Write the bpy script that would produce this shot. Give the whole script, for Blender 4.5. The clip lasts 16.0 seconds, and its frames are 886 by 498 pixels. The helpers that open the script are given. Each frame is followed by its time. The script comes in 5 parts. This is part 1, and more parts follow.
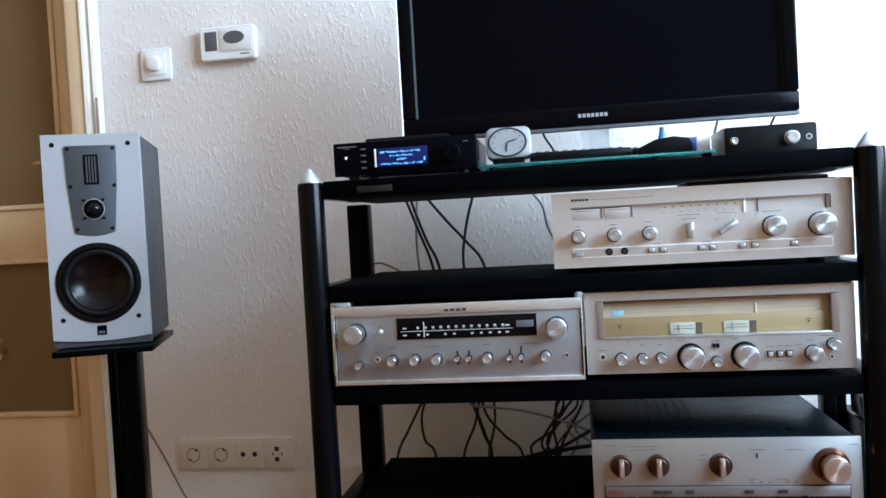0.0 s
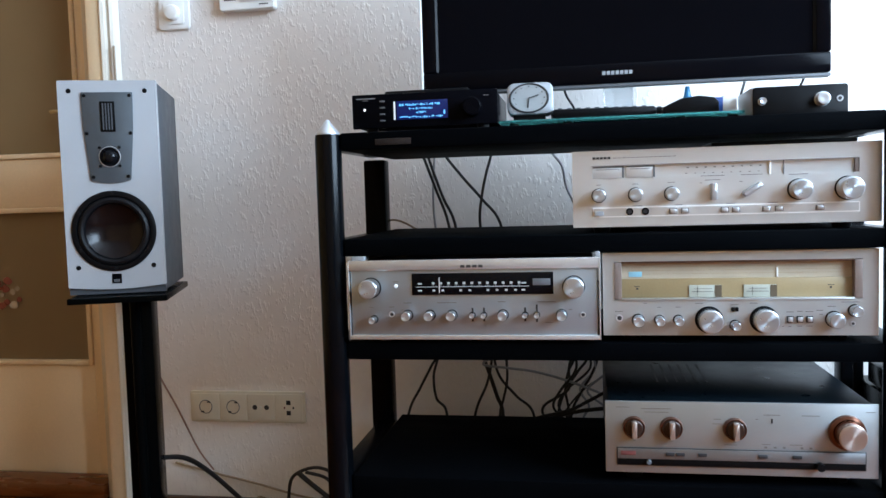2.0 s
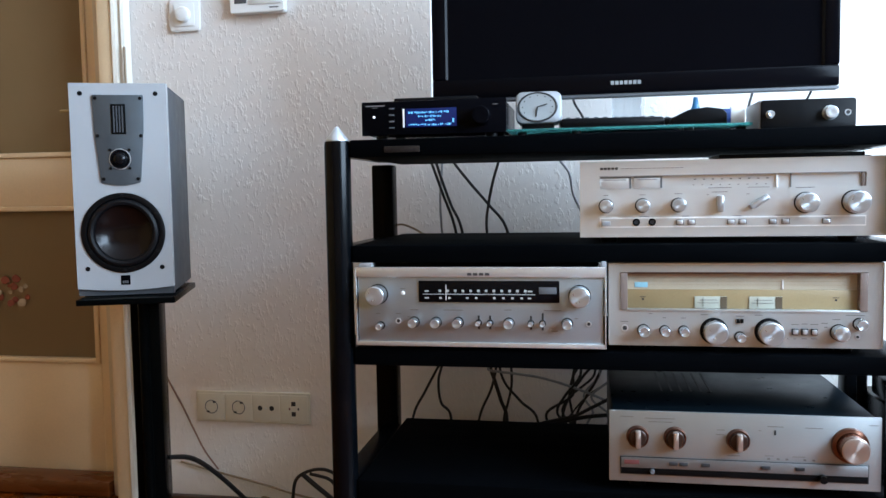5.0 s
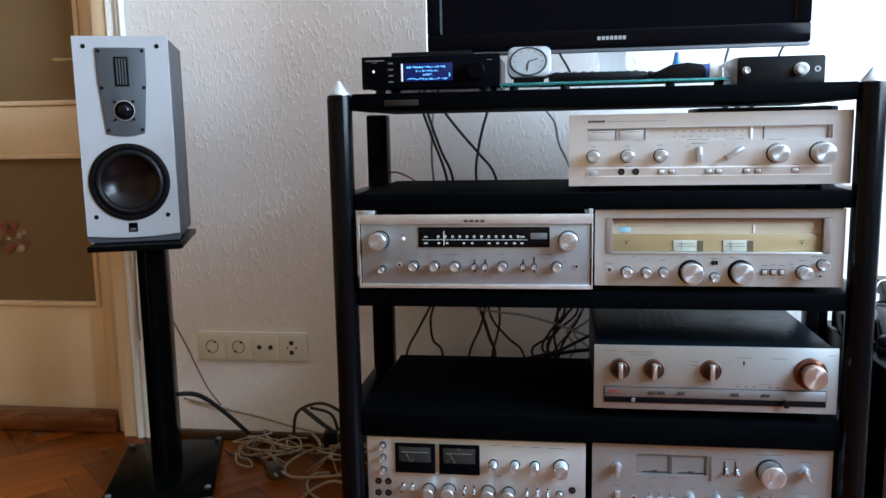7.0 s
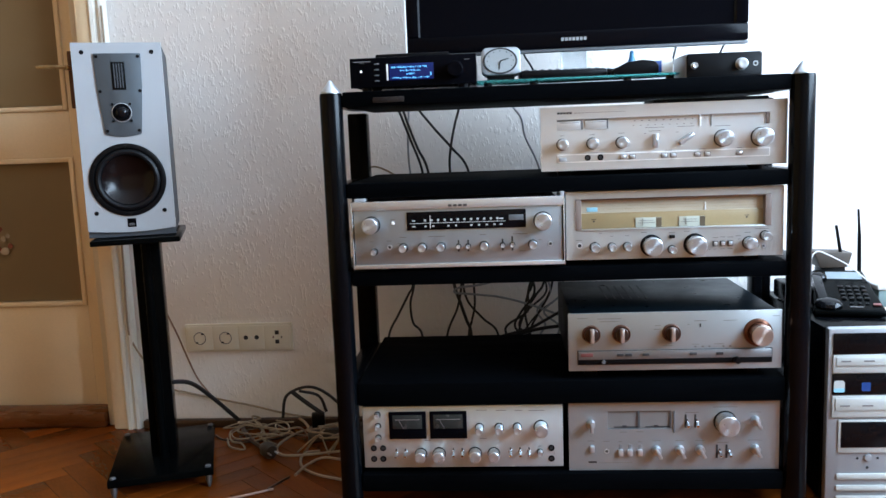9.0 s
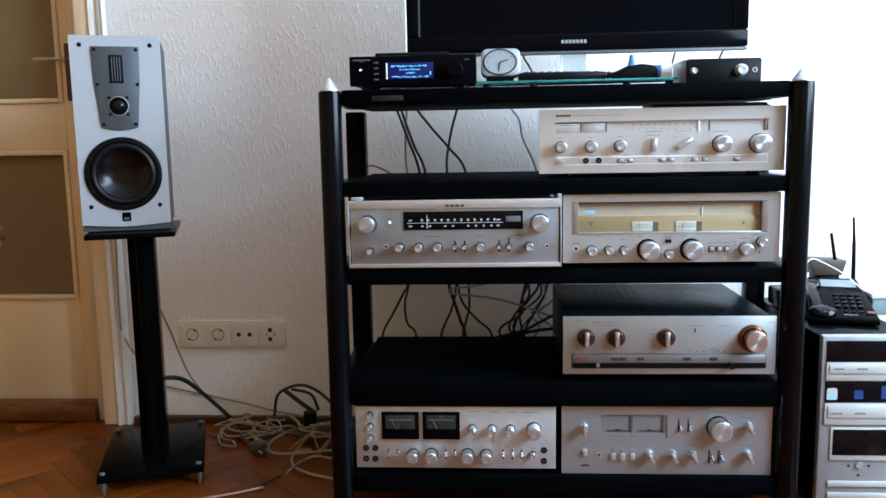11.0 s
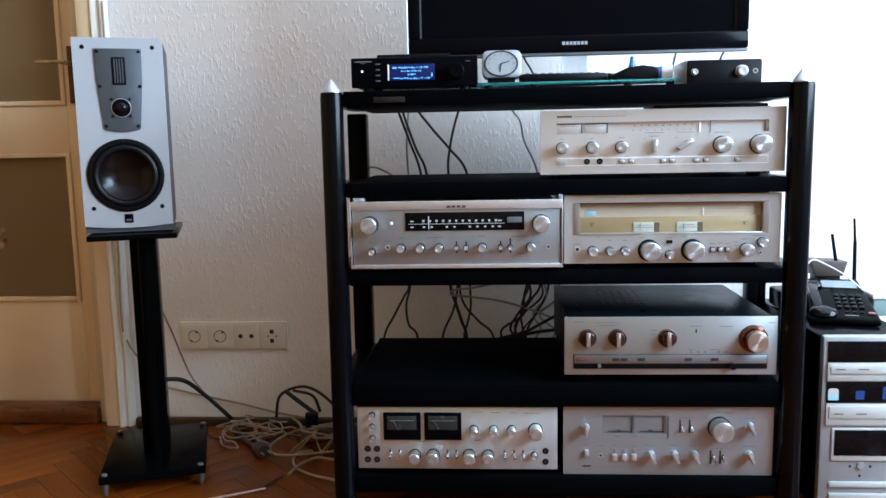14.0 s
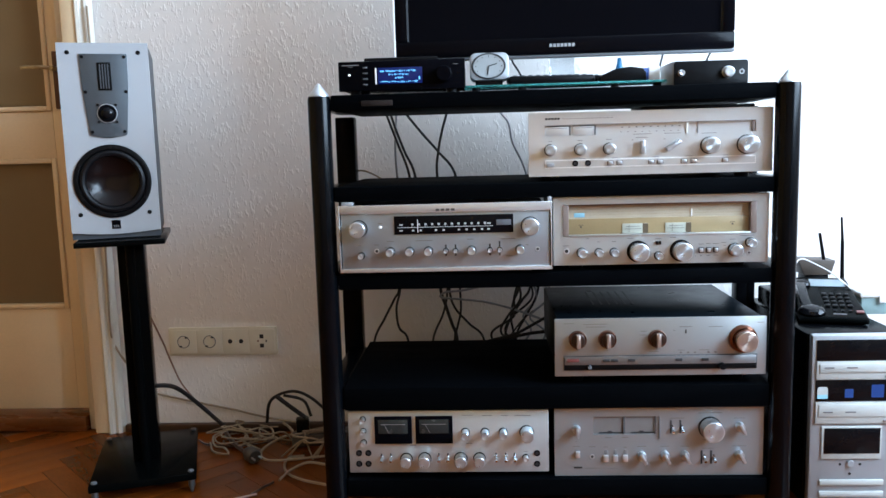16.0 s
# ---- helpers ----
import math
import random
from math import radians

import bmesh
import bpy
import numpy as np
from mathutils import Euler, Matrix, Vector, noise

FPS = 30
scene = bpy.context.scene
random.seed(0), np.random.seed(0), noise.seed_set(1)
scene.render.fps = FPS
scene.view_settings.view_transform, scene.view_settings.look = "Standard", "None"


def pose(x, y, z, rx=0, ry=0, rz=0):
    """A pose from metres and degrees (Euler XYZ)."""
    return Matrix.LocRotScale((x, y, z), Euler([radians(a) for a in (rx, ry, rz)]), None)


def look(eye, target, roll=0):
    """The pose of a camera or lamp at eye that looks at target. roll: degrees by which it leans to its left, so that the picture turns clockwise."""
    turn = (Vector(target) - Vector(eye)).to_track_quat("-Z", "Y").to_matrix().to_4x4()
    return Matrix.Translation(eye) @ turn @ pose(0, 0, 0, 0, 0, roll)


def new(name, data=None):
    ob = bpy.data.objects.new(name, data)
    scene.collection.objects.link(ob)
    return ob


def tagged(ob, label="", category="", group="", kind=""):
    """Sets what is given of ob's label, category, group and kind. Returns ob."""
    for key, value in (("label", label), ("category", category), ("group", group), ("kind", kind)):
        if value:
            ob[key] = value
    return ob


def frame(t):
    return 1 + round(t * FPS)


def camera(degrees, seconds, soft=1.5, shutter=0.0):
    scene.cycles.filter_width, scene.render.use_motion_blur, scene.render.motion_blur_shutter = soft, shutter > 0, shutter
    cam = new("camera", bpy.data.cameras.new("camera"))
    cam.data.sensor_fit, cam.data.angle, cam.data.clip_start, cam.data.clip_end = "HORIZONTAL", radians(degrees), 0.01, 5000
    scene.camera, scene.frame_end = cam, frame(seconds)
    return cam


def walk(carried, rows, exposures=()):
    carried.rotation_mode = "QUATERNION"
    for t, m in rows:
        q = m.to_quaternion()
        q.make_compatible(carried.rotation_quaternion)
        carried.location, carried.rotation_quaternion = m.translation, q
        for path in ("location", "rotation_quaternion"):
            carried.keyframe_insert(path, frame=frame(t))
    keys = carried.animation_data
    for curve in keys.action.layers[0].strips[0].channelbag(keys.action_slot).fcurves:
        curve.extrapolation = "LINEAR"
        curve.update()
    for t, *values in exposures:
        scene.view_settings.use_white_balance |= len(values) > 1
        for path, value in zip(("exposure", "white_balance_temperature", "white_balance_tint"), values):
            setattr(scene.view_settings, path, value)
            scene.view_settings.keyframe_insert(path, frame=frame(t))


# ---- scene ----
cam = camera(57.7, 16.0)
PATH = [
    (0, (-0.039, 0.067, 0.823), (-0.343, 2.043, 0.771), -3.2),
    (0.5, (-0.039, 0.073, 0.818), (-0.359, 2.045, 0.727), -1.6),
    (1, (-0.048, 0.081, 0.815), (-0.41, 2.044, 0.7), -1.4),
    (1.5, (-0.051, 0.083, 0.813), (-0.419, 2.044, 0.679), -1.6),
    (2, (-0.049, 0.081, 0.803), (-0.388, 2.047, 0.67), -1.7),
    (2.5, (-0.05, 0.083, 0.812), (-0.386, 2.05, 0.674), -1.4),
    (3, (-0.049, 0.084, 0.812), (-0.383, 2.051, 0.671), -1.1),
    (5.5, (-0.053, 0.064, 0.825), (-0.408, 2.027, 0.686), -1.1),
    (6, (-0.051, 0.055, 0.829), (-0.406, 2.019, 0.699), -1.4),
    (6.5, (-0.052, 0.048, 0.841), (-0.333, 2.018, 0.635), -0.6),
    (7, (-0.085, -0.03, 0.847), (-0.364, 1.929, 0.556), -1.1),
    (7.5, (-0.114, -0.135, 0.849), (-0.313, 1.833, 0.556), 0.2),
    (8, (-0.128, -0.185, 0.845), (-0.271, 1.791, 0.57), -0.8),
    (8.5, (-0.144, -0.196, 0.809), (-0.311, 1.785, 0.589), -1.8),
    (9, (-0.147, -0.195, 0.819), (-0.294, 1.78, 0.544), -2.2),
    (11.5, (-0.156, -0.192, 0.816), (-0.282, 1.785, 0.543), -0.9),
    (12, (-0.155, -0.194, 0.811), (-0.278, 1.783, 0.538), -0.9),
    (12.5, (-0.154, -0.192, 0.812), (-0.278, 1.786, 0.547), -0.8),
    (13, (-0.155, -0.195, 0.813), (-0.285, 1.783, 0.547), -0.8),
    (13.5, (-0.156, -0.193, 0.813), (-0.283, 1.785, 0.542), -0.9),
    (14, (-0.156, -0.197, 0.812), (-0.287, 1.781, 0.548), -1.1),
    (14.5, (-0.155, -0.198, 0.814), (-0.282, 1.78, 0.543), -0.8),
    (15, (-0.157, -0.193, 0.811), (-0.293, 1.781, 0.521), -1.2),
    (15.5, (-0.152, -0.19, 0.81), (-0.267, 1.788, 0.539), -1.4),
    (16, (-0.154, -0.194, 0.816), (-0.261, 1.786, 0.554), -1.6),
]
walk(cam, [(t, look(eye, target, roll)) for t, eye, target, roll in PATH],
     exposures=((0.0, -0.12), (6.0, -0.12), (8.0, 0.0), (16.0, 0.0)))

# ---- world and light ----
world = bpy.data.worlds.new("sky_world")
scene.world = world
world.use_nodes = True
_wn = world.node_tree.nodes
_sky = _wn.new("ShaderNodeTexSky")
_sky.sky_type = "NISHITA"
_sky.sun_disc = False
_sky.sun_elevation = radians(34.5)
_sky.sun_rotation = radians(65)
world.node_tree.links.new(_sky.outputs[0], _wn["Background"].inputs[0])
_wn["Background"].inputs[1].default_value = 0.1


def window_lamp(name, m, sx, sy, watts, colour):
    data = bpy.data.lights.new(name, "AREA")
    data.shape, data.size, data.size_y, data.energy, data.color = "RECTANGLE", sx, sy, watts, colour
    ob = new(name, data)
    ob.matrix_world = m
    return ob


# daylight in the opening of the window in the right wall
window_lamp("window_daylight", look((1.97, 0.5, 1.75), (0.0, 0.5, 1.75)), 2.06, 1.3, 295, (0.575, 0.770, 1.0))


# ---- materials ----
def surface(name, col, rough=0.5, metal=0.0, var=0.12, scale=12.0, bump=0.0, bscale=300.0, stretch=(1, 1, 1), aniso=0.0,
            coat=0.0, trans=0.0, ior=1.45, rvar=0.1, spec=0.5, emit=None, island=0.0):
    """Principled surface with variation at two scales, in metres."""
    m = bpy.data.materials.new(name)
    m.use_nodes = True
    n, l = m.node_tree.nodes, m.node_tree.links
    b = n["Principled BSDF"]
    b.inputs["Metallic"].default_value = metal
    b.inputs["Coat Weight"].default_value = coat
    b.inputs["Coat Roughness"].default_value = 0.08
    b.inputs["Transmission Weight"].default_value = trans
    b.inputs["IOR"].default_value = ior
    b.inputs["Specular IOR Level"].default_value = spec
    b.inputs["Anisotropic"].default_value = aniso
    tc = n.new("ShaderNodeTexCoord")
    mp = n.new("ShaderNodeMapping")
    mp.inputs["Scale"].default_value = stretch
    l.new(tc.outputs["Object"], mp.inputs[0])
    big = n.new("ShaderNodeTexNoise")
    big.inputs["Scale"].default_value, big.inputs["Detail"].default_value = scale, 4
    fine = n.new("ShaderNodeTexNoise")
    fine.inputs["Scale"].default_value, fine.inputs["Detail"].default_value = bscale, 2
    l.new(mp.outputs[0], big.inputs[0])
    l.new(mp.outputs[0], fine.inputs[0])
    mixf = n.new("ShaderNodeMath")
    mixf.operation = "MULTIPLY_ADD"
    mixf.inputs[1].default_value = 0.35
    l.new(fine.outputs["Fac"], mixf.inputs[0])
    half = n.new("ShaderNodeMath")
    half.operation = "MULTIPLY"
    half.inputs[1].default_value = 0.65
    l.new(big.outputs["Fac"], half.inputs[0])
    l.new(half.outputs[0], mixf.inputs[2])
    ramp = n.new("ShaderNodeMapRange")
    ramp.inputs[1].default_value, ramp.inputs[2].default_value = 0.3, 0.7
    ramp.inputs[3].default_value, ramp.inputs[4].default_value = 1 - var, 1 + var
    l.new(mixf.outputs[0], ramp.inputs[0])
    mul = n.new("ShaderNodeVectorMath")
    mul.operation = "SCALE"
    mul.inputs[0].default_value = col
    fac = ramp.outputs[0]
    if island:
        info = n.new("ShaderNodeObjectInfo")
        geo = n.new("ShaderNodeNewGeometry")
        add = n.new("ShaderNodeMath")
        l.new(info.outputs["Random"], add.inputs[0])
        l.new(geo.outputs["Random Per Island"], add.inputs[1])
        fr = n.new("ShaderNodeMath")
        fr.operation = "FRACT"
        l.new(add.outputs[0], fr.inputs[0])
        r2 = n.new("ShaderNodeMapRange")
        r2.inputs[3].default_value, r2.inputs[4].default_value = 1 - island, 1 + island
        l.new(fr.outputs[0], r2.inputs[0])
        mm = n.new("ShaderNodeMath")
        mm.operation = "MULTIPLY"
        l.new(r2.outputs[0], mm.inputs[0])
        l.new(fac, mm.inputs[1])
        fac = mm.outputs[0]
    l.new(fac, mul.inputs["Scale"])
    l.new(mul.outputs[0], b.inputs["Base Color"])
    rr = n.new("ShaderNodeMapRange")
    rr.inputs[1].default_value, rr.inputs[2].default_value = 0.3, 0.7
    rr.inputs[3].default_value, rr.inputs[4].default_value = max(0.02, rough * (1 - rvar)), min(1, rough * (1 + rvar))
    l.new(big.outputs["Fac"], rr.inputs[0])
    l.new(rr.outputs[0], b.inputs["Roughness"])
    if bump:
        bp = n.new("ShaderNodeBump")
        bp.inputs["Strength"].default_value = min(1.0, bump)
        bp.inputs["Distance"].default_value = 0.002
        l.new(fine.outputs["Fac"], bp.inputs["Height"])
        l.new(bp.outputs[0], b.inputs["Normal"])
    if emit:
        b.inputs["Emission Color"].default_value = (*emit[0], 1)
        b.inputs["Emission Strength"].default_value = emit[1]
    return m


def plaster(name, col):
    """White painted woodchip plaster with upright lumps and drips."""
    m = surface(name, col, 0.75, var=0.05, scale=2.2, bscale=60)
    n, l = m.node_tree.nodes, m.node_tree.links
    b = n["Principled BSDF"]
    tc = n.new("ShaderNodeTexCoord")
    mp = n.new("ShaderNodeMapping")
    mp.inputs["Scale"].default_value = (1, 1, 0.5)
    l.new(tc.outputs["Object"], mp.inputs[0])
    a = n.new("ShaderNodeTexNoise")
    a.inputs["Scale"].default_value, a.inputs["Detail"].default_value, a.inputs["Roughness"].default_value = 115, 2, 0.5
    l.new(mp.outputs[0], a.inputs[0])
    c = n.new("ShaderNodeMapRange")
    c.interpolation_type = "SMOOTHSTEP"
    c.inputs[1].default_value, c.inputs[2].default_value = 0.52, 0.67
    l.new(a.outputs["Fac"], c.inputs[0])
    f = n.new("ShaderNodeTexNoise")
    f.inputs["Scale"].default_value, f.inputs["Detail"].default_value = 260, 3
    l.new(tc.outputs["Object"], f.inputs[0])
    # the lumps lie denser in some places than in others
    w = n.new("ShaderNodeTexNoise")
    w.inputs["Scale"].default_value, w.inputs["Detail"].default_value = 9, 2
    l.new(tc.outputs["Object"], w.inputs[0])
    wr = n.new("ShaderNodeMapRange")
    wr.inputs[1].default_value, wr.inputs[2].default_value, wr.inputs[3].default_value, wr.inputs[4].default_value = 0.35, 0.62, 0.45, 1.25
    l.new(w.outputs["Fac"], wr.inputs[0])
    lump = n.new("ShaderNodeMath")
    lump.operation = "MULTIPLY"
    l.new(c.outputs[0], lump.inputs[0])
    l.new(wr.outputs[0], lump.inputs[1])
    s = n.new("ShaderNodeMath")
    s.operation = "MULTIPLY_ADD"
    s.inputs[1].default_value = 0.12
    l.new(f.outputs["Fac"], s.inputs[0])
    l.new(lump.outputs[0], s.inputs[2])
    bp = n.new("ShaderNodeBump")
    bp.inputs["Strength"].default_value, bp.inputs["Distance"].default_value = 0.38, 0.002
    l.new(s.outputs[0], bp.inputs["Height"])
    l.new(bp.outputs[0], b.inputs["Normal"])
    return m


def brushed(name, col, rough=0.32, along=(0.06, 1, 1), var=0.05):
    """Brushed aluminium panel, brushed along its length."""
    m = surface(name, col, rough, 0.6, var=var, scale=9, bump=0.03, bscale=900, stretch=along, rvar=0.18, aniso=0.75)
    n, l = m.node_tree.nodes, m.node_tree.links
    tan = n.new("ShaderNodeTangent")
    tan.direction_type, tan.axis = "RADIAL", "X"
    l.new(tan.outputs[0], n["Principled BSDF"].inputs["Tangent"])
    # a tighter second lobe: what stands on the panel mirrors as an upright streak
    streak = n.new("ShaderNodeBsdfAnisotropic")
    streak.inputs["Color"].default_value = (*[min(1.0, c * 1.25) for c in col], 1)
    streak.inputs["Roughness"].default_value = 0.19
    streak.inputs["Anisotropy"].default_value = 0.8
    l.new(tan.outputs[0], streak.inputs["Tangent"])
    mix = n.new("ShaderNodeMixShader")
    mix.inputs[0].default_value = 0.16
    l.new(n["Principled BSDF"].outputs[0], mix.inputs[1])
    l.new(streak.outputs[0], mix.inputs[2])
    l.new(mix.outputs[0], n["Material Output"].inputs["Surface"])
    return m


def spun(name, col, rough=0.25):
    """Turned metal of a knob: its gloss runs round the knob's own axis."""
    m = surface(name, col, rough, 0.8, var=0.04, scale=60, aniso=0.9)
    n, l = m.node_tree.nodes, m.node_tree.links
    tan = n.new("ShaderNodeTangent")
    tan.direction_type, tan.axis = "RADIAL", "Y"
    l.new(tan.outputs[0], n["Principled BSDF"].inputs["Tangent"])
    n["Principled BSDF"].inputs["Anisotropic Rotation"].default_value = 0.25
    return m


M_WALL = plaster("wall_plaster", (0.81, 0.76, 0.72))
# ochre picked for the warm light it throws back, not a known paint
M_ROOM = surface("warm_bounce_paint", (0.47, 0.26, 0.085), 0.8, var=0.06, scale=3)
M_CEIL = surface("ceiling_paint", (0.8, 0.79, 0.77), 0.8, var=0.04, scale=3)
M_CREAM = surface("cream_gloss_paint", (0.74, 0.56, 0.355), 0.35, var=0.06, scale=5, bump=0.05, bscale=140)
M_JAMB = surface("aged_cream_paint", (0.60, 0.50, 0.38), 0.4, var=0.08, scale=6, bump=0.05, bscale=140)
M_WHITE = surface("white_gloss_paint", (0.74, 0.69, 0.60), 0.3, var=0.04, scale=8)
M_PARQ = surface("oak_parquet", (0.155, 0.035, 0.0038), 0.24, var=0.28, scale=7, bump=0.05, bscale=120, stretch=(0.35, 1.6, 1), coat=0.0, spec=0.25, island=0.34)
M_GAP = surface("dark_joint", (0.12, 0.035, 0.008), 0.6)
M_BROWN = surface("brown_wood", (0.05, 0.022, 0.01), 0.45, var=0.25, scale=14, stretch=(0.2, 1, 1))
M_AMBER = surface("amber_frosted_glass", (0.27, 0.18, 0.092), 0.34, var=0.05, scale=9, bump=0.08, bscale=220, trans=0.35, spec=0.4)
M_BLACK = surface("black_satin_paint", (0.0015, 0.0017, 0.0022), 0.24, var=0.2, scale=20, bump=0.02, bscale=500, spec=0.5, ior=1.12)
M_SHELF = surface("black_ash_laminate", (0.0012, 0.0015, 0.002), 0.6, var=0.3, scale=24, bump=0.1, bscale=420, stretch=(0.25, 1, 1), spec=0.3, ior=1.065)
M_GLOSSBLK = surface("black_gloss", (0.004, 0.004, 0.005), 0.1, var=0.1, spec=0.5, ior=1.25)
M_BLKPLA = surface("black_plastic", (0.004, 0.004, 0.0045), 0.35, var=0.15, scale=40, bump=0.05, bscale=900, spec=0.5, ior=1.18)
M_SCREEN = surface("dark_screen", (0.002, 0.002, 0.003), 0.2, var=0.05, spec=0.5, ior=1.08)
M_RUBBER = surface("black_rubber", (0.005, 0.005, 0.006), 0.4, var=0.15, scale=60, spec=0.5, ior=1.25)
M_CONE = surface("dark_fibre_cone", (0.006, 0.0034, 0.0034), 0.2, var=0.25, scale=90, bump=0.05, bscale=700, spec=0.5, ior=1.28)
M_SPKWHITE = surface("white_lacquer", (0.325, 0.335, 0.348), 0.3, var=0.03, scale=9)
M_SPKGREY = surface("dark_grey_vinyl", (0.05, 0.056, 0.064), 0.5, var=0.12, scale=30, bump=0.08, bscale=500)
M_TWPLATE = surface("grey_tweeter_plate", (0.068, 0.080, 0.090), 0.42, metal=0.3, var=0.06, scale=40)
M_ALU = brushed("brushed_aluminium", (0.52, 0.57, 0.585), 0.33)
M_ALUW = brushed("pale_champagne_aluminium", (0.455, 0.47, 0.47), 0.34)
M_ALUP = brushed("pale_silver_panel", (0.61, 0.625, 0.63), 0.36)
M_ALUL = brushed("warm_silver_panel", (0.335, 0.355, 0.36), 0.34)
M_BEZEL = surface("piano_black_bezel", (0.002, 0.002, 0.003), 0.12, var=0.05, spec=0.5, ior=1.14)
M_THRESH = surface("varnished_threshold", (0.13, 0.034, 0.007), 0.28, var=0.4, scale=14, stretch=(0.2, 1, 1))
M_DIALW = surface("clock_dial_paper", (0.28, 0.29, 0.29), 0.5, var=0.06, scale=40)
M_ALUD = brushed("silver_aluminium", (0.325, 0.36, 0.385), 0.33)
M_TRIM = brushed("polished_trim", (0.58, 0.59, 0.59), 0.25)
M_KNOB = spun("turned_aluminium", (0.50, 0.54, 0.58), 0.30)
M_KNOBSIDE = surface("polished_knob_side", (0.62, 0.66, 0.70), 0.2, 1.0, var=0.05, scale=90)
M_COPPERSIDE = surface("polished_copper_side", (0.28, 0.14, 0.09), 0.22, 1.0, var=0.05, scale=90)
M_CHROME = surface("polished_metal", (0.60, 0.64, 0.68), 0.3, 0.75, var=0.03)
M_BRONZE = spun("bronze_turned_metal", (0.46, 0.39, 0.35), 0.36)
M_DKBRONZE = surface("dark_bronze", (0.075, 0.035, 0.022), 0.32, metal=0.4, var=0.1)
M_COPPER = spun("copper_turned_metal", (0.13, 0.055, 0.034), 0.30)
M_BROWNCAP = surface("dark_brown_knob_face", (0.035, 0.018, 0.013), 0.35, metal=0.3, var=0.15, scale=80)
M_FLAP = brushed("shaded_silver_flap", (0.22, 0.225, 0.23), 0.36)
M_INK = surface("grey_print", (0.14, 0.13, 0.13), 0.6)
M_DKINK = surface("black_print", (0.02, 0.02, 0.022), 0.55)
M_DIAL = surface("black_dial_glass", (0.003, 0.003, 0.004), 0.12, var=0.05, ior=1.2)
M_DIALMARK = surface("pale_dial_print", (0.42, 0.43, 0.42), 0.5)
M_LCD = surface("dull_lcd", (0.20, 0.24, 0.26), 0.15, var=0.05, scale=30)
M_POST = surface("black_lacquer", (0.0013, 0.0018, 0.0026), 0.2, var=0.2, scale=20, bump=0.015, bscale=400, spec=0.5, ior=1.22)
M_DULLMET = surface("dull_meter_face", (0.165, 0.15, 0.142), 0.4, var=0.06, scale=30)
M_METERDK = surface("dark_meter_face", (0.022, 0.026, 0.025), 0.25, var=0.2, scale=60)
M_LIDBLACK = surface("black_enamelled_steel", (0.003, 0.006, 0.009), 0.3, var=0.15, scale=24, bump=0.03, bscale=500, spec=0.5, ior=1.11)
M_PLATE = surface("dull_brown_plate", (0.020, 0.015, 0.013), 0.45, var=0.3, scale=200, ior=1.15)
M_SPIKE = surface("dark_plated_steel", (0.16, 0.165, 0.17), 0.35, metal=0.7, var=0.1, scale=60)
M_BROWNPLA = surface("brown_plastic", (0.06, 0.045, 0.035), 0.5, var=0.1, scale=30)
M_GOLD = surface("gold_dial_backing", (0.44, 0.375, 0.28), 0.4, var=0.08, scale=20)
M_GOLD2 = surface("dark_gold_dial_band", (0.30, 0.222, 0.115), 0.4, var=0.08, scale=20)
M_GOLDDK = surface("painted_meter_shade", (0.09, 0.066, 0.04), 0.5)
M_METER = surface("meter_face", (0.42, 0.43, 0.36), 0.45, var=0.05, scale=30)
M_WALNUT = surface("grey_brown_walnut", (0.17, 0.125, 0.105), 0.45, var=0.25, scale=30, stretch=(1, 1, 0.2))
M_BLUE = surface("blue_display", (0.002, 0.006, 0.03), 0.2, emit=((0.004, 0.03, 0.32), 0.28))
M_BLUETXT = surface("lit_display_text", (0.1, 0.3, 0.6), 0.3, emit=((0.1, 0.5, 1.0), 1.0))
M_CYANINK = surface("pale_blue_lamp", (0.25, 0.5, 0.6), 0.4)
M_CREAMPLA = surface("cream_plastic", (0.66, 0.60, 0.48), 0.35, var=0.04, scale=25)
M_WHITEPLA = surface("white_plastic", (0.80, 0.79, 0.77), 0.38, var=0.03, scale=25)
M_SILPLA = surface("silver_plastic", (0.33, 0.345, 0.365), 0.38, metal=0.25, var=0.04, scale=40)
M_GREYPLA = surface("grey_plastic", (0.10, 0.105, 0.115), 0.45, var=0.06, scale=40)
M_BEIGEDRV = surface("pale_grey_plastic", (0.45, 0.46, 0.44), 0.45, var=0.05, scale=30)
M_BLUESTK = surface("blue_sticker", (0.012, 0.05, 0.2), 0.4)
M_RED = surface("red_lamp", (0.15, 0.045, 0.042), 0.4)
M_TEALGL = surface("green_edged_glass", (0.07, 0.34, 0.32), 0.03, trans=0.9, var=0.03)
M_CLEAR = surface("clear_acrylic", (0.82, 0.88, 0.92), 0.08, trans=0.85, var=0.02)
M_PANE = surface("window_glass", (1, 1, 1), 0.02, trans=1.0, var=0.0)
M_CABLEW = surface("white_cable_sheath", (0.31, 0.23, 0.15), 0.5, var=0.15, scale=40)
M_CABLEB = surface("black_cable_sheath", (0.014, 0.013, 0.014), 0.5, var=0.2, scale=40)
M_CABLEG = surface("grey_cable_sheath", (0.30, 0.31, 0.33), 0.5, var=0.15, scale=40)
M_CABLER = surface("copper_speaker_wire", (0.33, 0.19, 0.14), 0.4, metal=0.2, var=0.15, scale=60)
M_STICK = surface("faded_paper", (0.46, 0.38, 0.29), 0.7, var=0.2, scale=60)
M_STICKR = surface("faded_red_paper", (0.24, 0.065, 0.042), 0.7, var=0.2, scale=60)
M_STAND = surface("black_powder_coat", (0.0013, 0.0017, 0.0018), 0.2, var=0.2, scale=30, bump=0.004, bscale=500, spec=0.5, ior=1.1)
